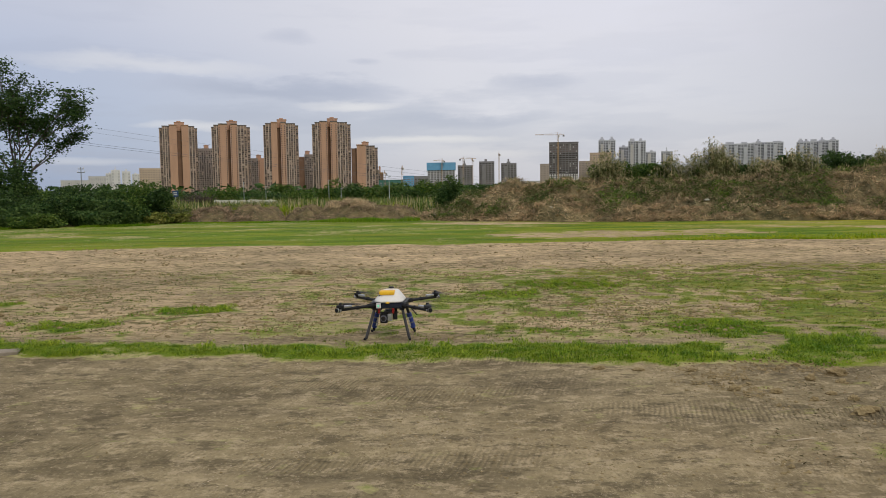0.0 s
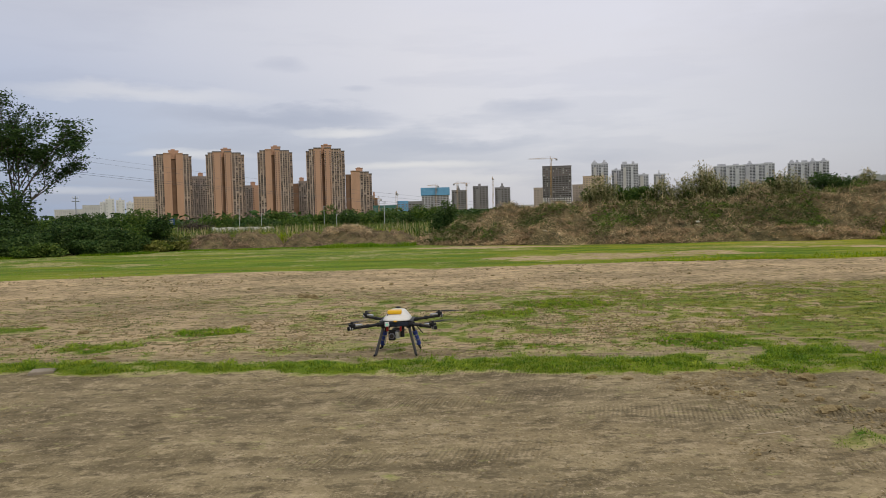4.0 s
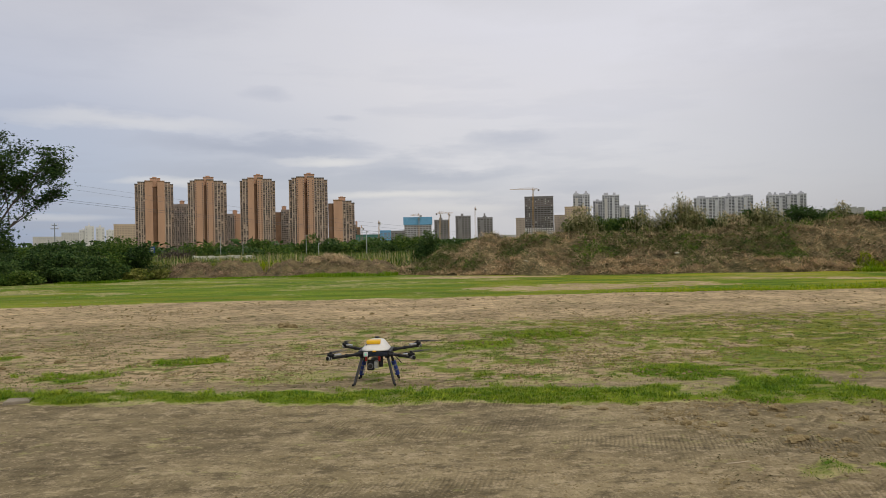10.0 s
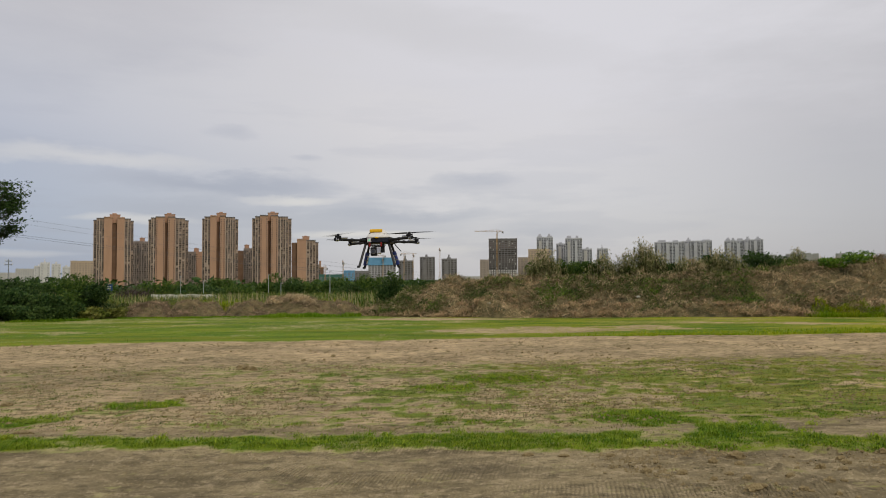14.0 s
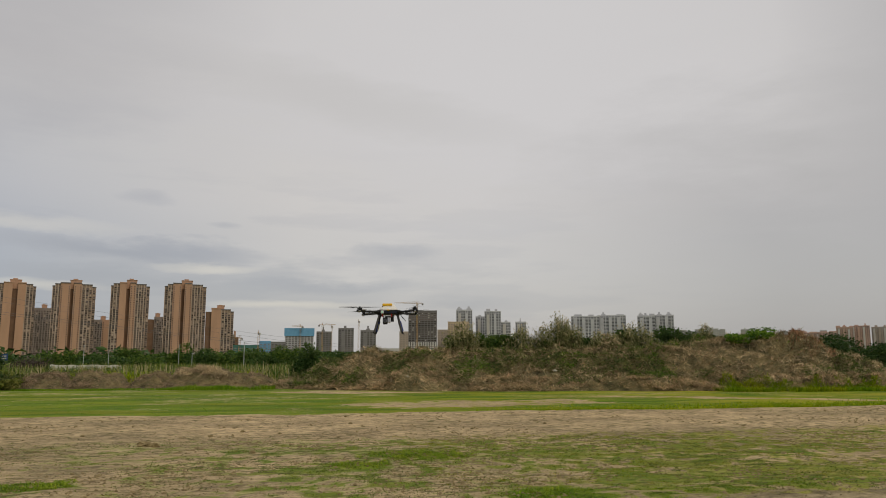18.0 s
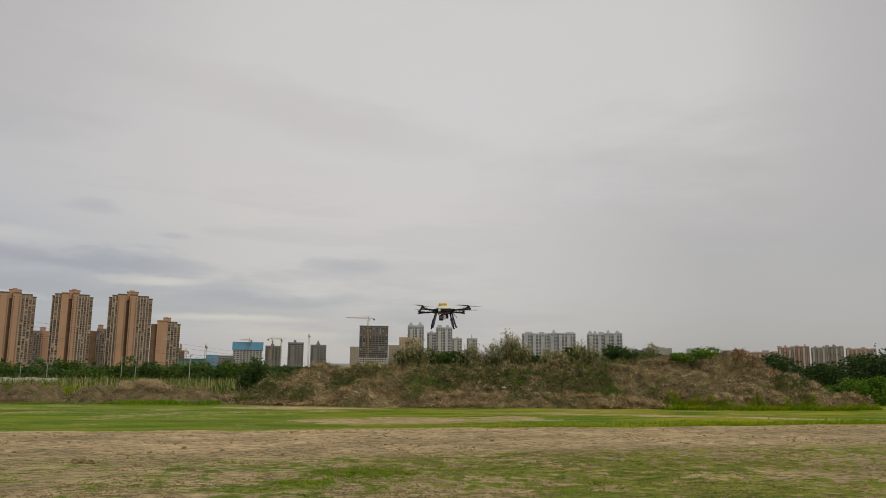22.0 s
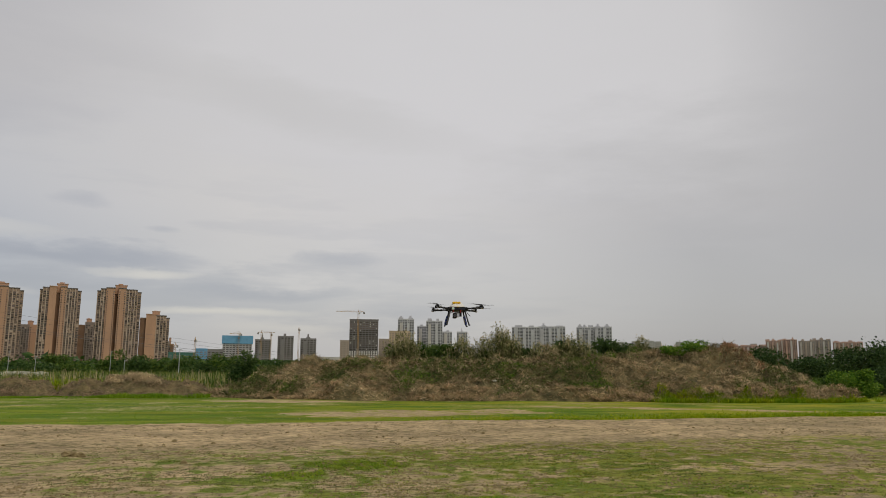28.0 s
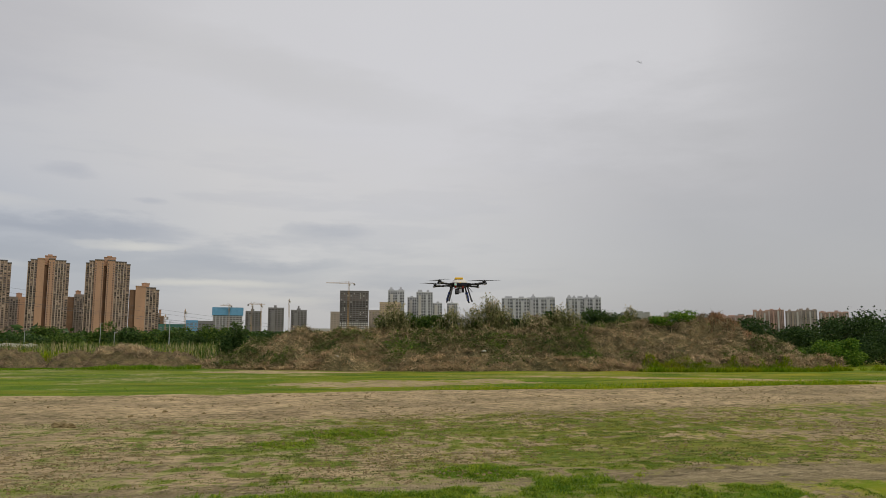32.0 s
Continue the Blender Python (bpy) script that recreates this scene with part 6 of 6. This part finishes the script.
POST_GREY = material("pale_painted_post", (0.40, 0.42, 0.42), (0.32, 0.34, 0.34), 2.0, 0.5)


def lamp_post(x, y, h):
    root = tagged(new("street_lamp"), "slim pale street lamp post by the far road", "street lamp", "street lamps")
    root.matrix_basis = pose(x, y, 0)
    bm = bmesh.new()
    rod(bm, (0, 0, -0.2), (0, 0, h), 0.07, 0.045, 8)
    part("post", bm, POST_GREY, root)
    bm = bmesh.new()
    box(bm, -0.10, 0.32, -0.08, 0.08, h, h + 0.09, 0.02)
    part("lamp_head", bm, POST_GREY, root)
    return root


for x, y, h in [(-42.7, 165, 4.6), (-37.96, 165, 3.6), (-24.4, 165, 4.8), (-8.3, 120, 4.4), (-19.8, 150, 2.9), (1.5, 150, 5.2)]:
    lamp_post(x, y, h)


# ---- the drone ----
CARBON = material("black_carbon_tube", (0.012, 0.012, 0.013), (0.020, 0.020, 0.021), 40, 0.5, spec=0.22)
BLACK = material("black_plastic", (0.013, 0.013, 0.014), (0.020, 0.020, 0.021), 20, 0.6, spec=0.18)
# Front legs: carbon tube with its sheen lifted into the base colour.
LEG_TUBE = material("sheen_leg_tube", (0.050, 0.046, 0.042), (0.032, 0.030, 0.029), 18, 0.42, spec=0.4)
SHELL = material("white_canopy_shell", (0.72, 0.70, 0.64), (0.62, 0.60, 0.54), 6, 0.38, spec=0.5)
YELLOW = material("yellow_cover", (0.85, 0.50, 0.02), (0.74, 0.42, 0.02), 10, 0.5)
SILVER = material("machined_aluminium", (0.62, 0.62, 0.64), (0.50, 0.50, 0.52), 30, 0.32, metal=0.9)
RED = material("red_anodised_clamp", (0.26, 0.020, 0.016), (0.20, 0.016, 0.014), 30, 0.4, metal=0.3)
BLUE = material("blue_wrapped_tube", (0.022, 0.045, 0.22), (0.016, 0.028, 0.12), 25, 0.5)
NAVY = material("dark_navy_plastic", (0.012, 0.016, 0.028), (0.018, 0.022, 0.036), 20, 0.5, spec=0.25)
GREY_PART = material("grey_camera_housing", (0.16, 0.16, 0.17), (0.10, 0.10, 0.11), 20, 0.5)
LENS = material("lens_glass", (0.01, 0.01, 0.015), None, 5, 0.08, spec=0.8)
LED = material("green_status_light", (0.1, 0.6, 0.3), None, 5, 0.4, glow=(0.25, 1.0, 0.6, 0.45))
BLADE = material("black_propeller", (0.015, 0.015, 0.016), (0.024, 0.024, 0.025), 15, 0.5, spec=0.2)

MX, MY = 0.47, 0.52  # motors, from the middle


def tube(points, radius, sides=10):
    bm = bmesh.new()
    for a, b in zip(points, points[1:]):
        rod(bm, a, b, radius, radius, sides)
    return bm


def loft(sections, n=24, power=3.0):
    """A closed shell through squarish rings (z, half width, half depth, y shift)."""
    bm = bmesh.new()
    rings = []
    for z, a, b, s in sections:
        ring = []
        for k in range(n):
            t = 2 * math.pi * k / n
            c, d = math.cos(t), math.sin(t)
            ring.append(bm.verts.new((a * math.copysign(abs(c) ** (2 / power), c), s + b * math.copysign(abs(d) ** (2 / power), d), z)))
        rings.append(ring)
    for r, q in zip(rings, rings[1:]):
        for k in range(n):
            bm.faces.new((r[k], r[(k + 1) % n], q[(k + 1) % n], q[k]))
    bm.faces.new(rings[-1])
    bm.faces.new(rings[0][::-1])
    return bm


def propeller_blades():
    """Two twisted, tapered blades of 71 cm span on a hub."""
    bm = bmesh.new()
    for side in (1, -1):
        rows = []
        for k in range(9):
            t = k / 8
            r = 0.025 + 0.330 * t
            w = 0.012 + 0.030 * math.sin(math.pi * min(1, t * 0.9 + 0.12)) ** 0.7 * (1 - 0.45 * t)
            tw = radians(24 * (1 - t) + 6)
            up, lo = [], []
            for u, hgt in ((-1, 0.0), (0, 0.0035), (1, 0.0)):
                x, z = u * w / 2 * math.cos(tw), u * w / 2 * math.sin(tw)
                up.append(bm.verts.new((side * r, side * x, z + hgt)))
                lo.append(bm.verts.new((side * r, side * x, z - 0.002)))
            rows.append(up + lo[::-1])
        for a, b in zip(rows, rows[1:]):
            for k in range(6):
                bm.faces.new((a[k], a[(k + 1) % 6], b[(k + 1) % 6], b[k]))
        bm.faces.new(rows[-1])
        bm.faces.new(rows[0][::-1])
    bmesh.ops.recalc_face_normals(bm, faces=bm.faces)
    rod(bm, (0, 0, -0.010), (0, 0, 0.012), 0.020, 0.016, 14)
    return bm


def build_drone():
    root = tagged(new("drone"), "black four-rotor drone with white canopy and yellow cover, flying", "drone")
    props = []
    # body: two carbon plates, black frame between, shell above
    bm = bmesh.new()
    box(bm, -0.195, 0.195, -0.19, 0.19, 0.335, 0.342, 0.003)
    part("lower_plate", bm, CARBON, root)
    bm = bmesh.new()
    box(bm, -0.185, 0.185, -0.175, 0.175, 0.342, 0.398, 0.012)
    part("frame", bm, NAVY, root, "dark navy frame")
    bm = bmesh.new()
    box(bm, -0.200, 0.200, -0.20, 0.20, 0.398, 0.406, 0.003)
    part("upper_plate", bm, CARBON, root)
    shell = part("canopy", loft([(0.404, 0.164, 0.205, 0), (0.416, 0.168, 0.208, 0), (0.430, 0.160, 0.198, 0), (0.470, 0.128, 0.165, 0.008), (0.506, 0.100, 0.135, 0.015), (0.517, 0.090, 0.122, 0.018), (0.522, 0.072, 0.10, 0.02)], 32, 4.2), SHELL, root, "white canopy shell", True)
    bm = bmesh.new()
    box(bm, 0.078, 0.095, -0.14, 0.15, 0.447, 0.492, 0.004)
    strap = part("strap", bm, BLACK, shell, "black strap")
    strap.matrix_basis = Matrix.Translation((0.045, 0, 0.004)) @ Matrix.Rotation(radians(-28), 4, "Y") @ Matrix.Translation((0, 0, 0))
    bm = bmesh.new()
    box(bm, -0.106, 0.066, -0.158, -0.01, 0.482, 0.526, 0.016)
    part("cover", bm, YELLOW, root, "yellow top cover")
    bm = bmesh.new()
    rod(bm, (-0.01, 0.16, 0.44), (-0.01, 0.16, 0.525), 0.007, 0.007, 8)
    mast = part("antenna_mast", bm, CARBON, root)
    bm = bmesh.new()
    rod(bm, (-0.01, 0.16, 0.525), (-0.01, 0.16, 0.540), 0.034, 0.028, 18)
    part("antenna", bm, BLACK, mast)
    # status light housing and front panel
    bm = bmesh.new()
    box(bm, -0.130, -0.078, -0.232, -0.196, 0.345, 0.398, 0.005)
    eye = part("light_housing", bm, PALE_WALL, root, "white front light housing")
    bm = bmesh.new()
    rod(bm, (-0.104, -0.231, 0.372), (-0.104, -0.238, 0.372), 0.0105, 0.009, 14)
    part("status_light", bm, LED, eye, "green status light")
    for sx in (-0.100, 0.058):
        bm = bmesh.new()
        box(bm, sx - 0.012, sx + 0.012, -0.222, -0.175, 0.286, 0.342, 0.004)
        part("clamp", bm, RED, root, "red rail clamp")
        bm = bmesh.new()
        rod(bm, (sx, -0.20, 0.306), (sx, 0.16, 0.306), 0.008, 0.008, 8)
        part("rail", bm, CARBON, root)
    bm = bmesh.new()
    box(bm, -0.02, 0.02, -0.236, -0.205, 0.398, 0.412, 0.003)
    part("latch", bm, YELLOW, root, "yellow latch")
    bm = bmesh.new()
    rod(bm, (-0.125, -0.214, 0.300), (0.120, -0.214, 0.300), 0.006, 0.006, 8)
    part("cross_rod", bm, CARBON, root)
    bm = bmesh.new()
    box(bm, -0.072, 0.190, -0.205, -0.150, 0.345, 0.394, 0.006)
    part("front_panel", bm, NAVY, root)
    # gimbal camera below
    bm = bmesh.new()
    box(bm, -0.06, 0.05, -0.10, 0.03, 0.285, 0.30, 0.003)
    gimbal = part("gimbal", bm, GREY_PART, root)
    bm = bmesh.new()
    box(bm, -0.098, -0.016, -0.165, -0.040, 0.165, 0.280, 0.014)
    part("camera_body", bm, BLACK, gimbal)
    bm = bmesh.new()
    rod(bm, (-0.056, -0.165, 0.222), (-0.056, -0.190, 0.222), 0.037, 0.033, 20)
    part("lens_barrel", bm, GREY_PART, gimbal)
    bm = bmesh.new()
    rod(bm, (-0.056, -0.190, 0.222), (-0.056, -0.193, 0.222), 0.026, 0.026, 20)
    part("lens", bm, LENS, gimbal)
    bm = bmesh.new()
    box(bm, -0.014, 0.036, -0.160, -0.05, 0.190, 0.272, 0.006)
    part("gimbal_arm", bm, SILVER, gimbal, "silver gimbal arm")
    bm = bmesh.new()
    rod(bm, (0.068, -0.12, 0.205), (0.068, -0.12, 0.325), 0.026, 0.026, 16)
    part("canister", bm, BLACK, root)
    # whip antenna
    part("whip_antenna", tube([(0.20, 0.05, 0.345), (0.235, 0.05, 0.30), (0.30, 0.05, 0.225)], 0.006, 6), BLACK, root)
    # legs: bent tubes, those at the back wrapped in blue
    for sx in (-1, 1):
        for sy in (-1, 1):
            top, foot = Vector((sx * 0.152, sy * 0.165, 0.345)), Vector((sx * 0.240, sy * 0.255, 0.016))
            leg = part("leg", tube([top, foot], 0.0165, 10), LEG_TUBE if sy < 0 else CARBON, root)
            bm = bmesh.new()
            rod(bm, foot + Vector((0, 0.02, 0)), foot + Vector((sx * 0.012, -0.055, -0.002)), 0.015, 0.013, 10)
            part("foot", bm, BLACK, leg, "rubber foot")
            bm = bmesh.new()
            box(bm, top.x - 0.026, top.x + 0.026, top.y - 0.026, top.y + 0.026, 0.318, 0.352, 0.006)
            part("leg_joint", bm, BLACK, leg)
            if sy > 0:
                u = (foot - top).normalized()
                for k, size in ((0.56, 0.030), (0.74, 0.022)):
                    bm = bmesh.new()
                    box(bm, -0.009, 0.009, -0.033, -0.029, -size, size, 0.001)
                    mark = part("white_mark", bm, SHELL, leg, "plain pale mark on the sleeve")
                    mark.matrix_basis = Matrix.Translation(top.lerp(foot, k)) @ (-u).to_track_quat("Z", "Y").to_matrix().to_4x4()
                a, b = top.lerp(foot, 0.36), top.lerp(foot, 0.88)
                part("blue_sleeve", tube([a, b], 0.030, 12), BLUE, leg, "blue wrapped sleeve")
                for k in (0.5, 0.68):
                    q = top.lerp(foot, k)
                    part("sleeve_band", tube([q - (foot - top).normalized() * 0.008, q + (foot - top).normalized() * 0.008], 0.0315, 12), GREY_PART, leg, "grey band")
    # arms, motors, propellers
    for sx in (-1, 1):
        for sy in (-1, 1):
            a, b = Vector((sx * 0.13, sy * 0.145, 0.372)), Vector((sx * MX, sy * MY, 0.372))
            d = (b - a).normalized()
            arm = part("arm", tube([a, b + d * 0.03], 0.0175, 14), CARBON, root)
            part("fold_joint", tube([a + d * 0.03, a + d * 0.13], 0.026, 12), BLACK, arm)
            part("arm_clip", tube([a + d * 0.26, a + d * 0.29], 0.023, 12), BLACK, arm)
            part("arm_end", tube([b + d * 0.012, b + d * 0.055], 0.023, 14), BLACK, arm)
            for k in (0.004, 0.032):
                part("end_ring", tube([b + d * k, b + d * (k + 0.014)], 0.026, 14), SILVER, arm, "silver end ring")
            q = b - d * 0.09
            bm = bmesh.new()
            box(bm, -0.055, 0.055, -0.020, 0.020, 0.386, 0.412, 0.008)
            esc = part("speed_controller", bm, SILVER, arm, "silver speed controller")
            esc.matrix_basis = Matrix.Translation((q.x, q.y, 0)) @ Matrix.Rotation(math.atan2(d.y, d.x), 4, "Z")
            bm = bmesh.new()
            rod(bm, (b.x, b.y, 0.382), (b.x, b.y, 0.398), 0.030, 0.030, 16)
            motor = part("motor_mount", bm, BLACK, root)
            bm = bmesh.new()
            rod(bm, (b.x, b.y, 0.398), (b.x, b.y, 0.422), 0.043, 0.041, 20)
            part("motor_bell", bm, BLACK, motor)
            bm = bmesh.new()
            rod(bm, (b.x, b.y, 0.422), (b.x, b.y, 0.440), 0.014, 0.010, 10)
            part("shaft", bm, BLACK, motor)
            pr = part("propeller", propeller_blades(), BLADE, root, "black two-blade propeller, turning")
            props.append((pr, (b.x, b.y, 0.436), sx * sy))
    return root, props


drone, propellers = build_drone()


def build_bird():
    """A small dark bird with raised wings, crossing high over the field."""
    root = tagged(new("bird"), "small dark bird flying across the sky", "bird")
    part("body", loft([(-0.10, 0.006, 0.006, 0), (-0.06, 0.022, 0.020, 0), (0.0, 0.030, 0.026, 0), (0.06, 0.020, 0.018, 0), (0.085, 0.016, 0.015, 0), (0.105, 0.004, 0.004, 0)], 12, 2.0), BLACK, root, "", True).matrix_basis = Matrix.Rotation(radians(90), 4, "Y")
    for s in (-1, 1):
        bm = bmesh.new()
        pts = [(0.04, 0.015, 0.012), (0.03, 0.10, 0.035), (-0.01, 0.19, 0.02), (-0.03, 0.10, 0.03), (-0.04, 0.015, 0.01)]
        up = [bm.verts.new((x, s * y, z + 0.003)) for x, y, z in pts]
        lo = [bm.verts.new((x, s * y, z - 0.003)) for x, y, z in pts]
        bm.faces.new(up)
        bm.faces.new(lo[::-1])
        for k in range(5):
            bm.faces.new((up[k], lo[k], lo[(k + 1) % 5], up[(k + 1) % 5]))
        bmesh.ops.recalc_face_normals(bm, faces=bm.faces)
        part("wing", bm, BLACK, root)
    bm = bmesh.new()
    box(bm, -0.16, -0.09, -0.015, 0.015, -0.003, 0.003, 0.002)
    part("tail", bm, BLACK, root)
    return root


bird = build_bird()

# where the drone stands and flies: seconds, x, y, z, nose pitch, lean, turn
FLIGHT = [
    (0, -0.605, 8.62, 0.0, 0, 0, -4),
    (10.4, -0.605, 8.64, 0.0, 0, 0, -4),
    (10.7, -0.6, 8.65, 0.015, 0, 0, -4),
    (11, -0.57, 8.71, 0.05, 0, 0, -5.5),
    (11.5, -0.524, 8.71, 0.185, 0, -0.2, -6.8),
    (12, -0.468, 8.71, 0.33, 0, -0.3, -8.0),
    (12.5, -0.441, 8.72, 0.545, 0, -0.5, -8.0),
    (13, -0.375, 8.72, 0.94, 0, -0.7, -8.0),
    (13.5, -0.245, 9.1, 1.438, 0, -0.8, -7.5),
    (14, -0.085, 9.77, 1.955, 0, -1, -7.0),
    (14.5, 0.145, 10.36, 2.286, 0, -0.8, -6.5),
    (16.5, 0.898, 11.67, 1.7, 0, 0, -4.5),
    (17, 1.081, 11.98, 1.562, 0, -0.1, -6.0),
    (17.5, 1.314, 12.38, 1.761, 0, -0.3, -7.5),
    (18, 1.548, 12.76, 2.15, 0, -0.4, -9.0),
    (18.5, 1.862, 13.32, 2.641, 0, -0.6, -8.0),
    (19, 2.197, 13.9, 2.893, 0, -0.7, -7.0),
    (19.5, 2.52, 14.15, 2.813, 0, -0.9, -7.5),
    (20, 2.922, 14.39, 2.764, 0, -1, -8.0),
    (20.5, 3.296, 14.51, 2.748, 0, -1.6, -8.5),
    (21, 3.671, 14.64, 2.732, 0, -2.2, -9.0),
    (21.5, 3.899, 14.8, 2.721, 0, -1.6, -9.2),
    (22, 4.047, 14.99, 2.699, 0, -1, -9.5),
    (22.5, 4.228, 15.05, 2.662, 0, -0.5, -9.8),
    (23, 4.359, 15.13, 2.645, 0, 0, -10.0),
    (23.5, 4.425, 15.15, 2.625, 0, 0, -9.5),
    (24, 4.462, 15.18, 2.585, 0, 0, -9.0),
    (24.5, 4.511, 15.2, 2.582, 0, 0, -8.5),
    (25, 4.549, 15.23, 2.574, 0, 0, -8.7),
    (25.5, 4.579, 15.26, 2.576, 0, 0, -8.9),
    (27.5, 4.631, 15.35, 2.586, 0, 0, -9.8),
    (28, 4.632, 15.36, 2.628, 0, 0, -10.0),
    (28.5, 4.666, 15.31, 2.644, 0, 0, -10.0),
    (29, 4.68, 15.3, 2.62, 0, 0, -10.0),
    (29.5, 4.698, 15.27, 2.598, 0, 0, -10.0),
    (30, 4.737, 15.23, 2.565, 0, 0, -10.0),
    (30.5, 4.774, 15.2, 2.539, 0, 0, -10.0),
    (31, 4.821, 15.15, 2.523, 0, 0, -10.0),
    (31.5, 4.84, 15.13, 2.507, 0, 0, -10.0),
    (32, 4.838, 15.1, 2.5, 0, 0, -10.0),
]


def motions():
    walk(drone, [(t, pose(x, y, z, p, r, w)) for t, x, y, z, p, r, w in FLIGHT])
    # the rotors turn in the sense of their diagonal, a sixth of a turn and more each thirtieth of a second
    for k, (pr, (x, y, z), sense) in enumerate(propellers):
        walk(pr, [(i / 30, pose(x, y, z, 0, 0, sense * (i * 77 + 40 * k))) for i in range(32 * 30 + 1)])
    # the bird comes down past the towers on a straight line at the very end
    end, speed = Vector((27.85, 46.57, 21.65)), Vector((20.9, -4.8, -8.2))
    way = speed.to_track_quat("X", "Z").to_matrix().to_4x4()
    rows = [(0, Vector((-200, 96, 110))), (15, Vector((-110, 76, 76)))] + [(30 + k / 10, end + speed * (k / 10 - 2)) for k in range(21)]
    walk(bird, [(t, Matrix.Translation(at) @ way) for t, at in rows])


motions()
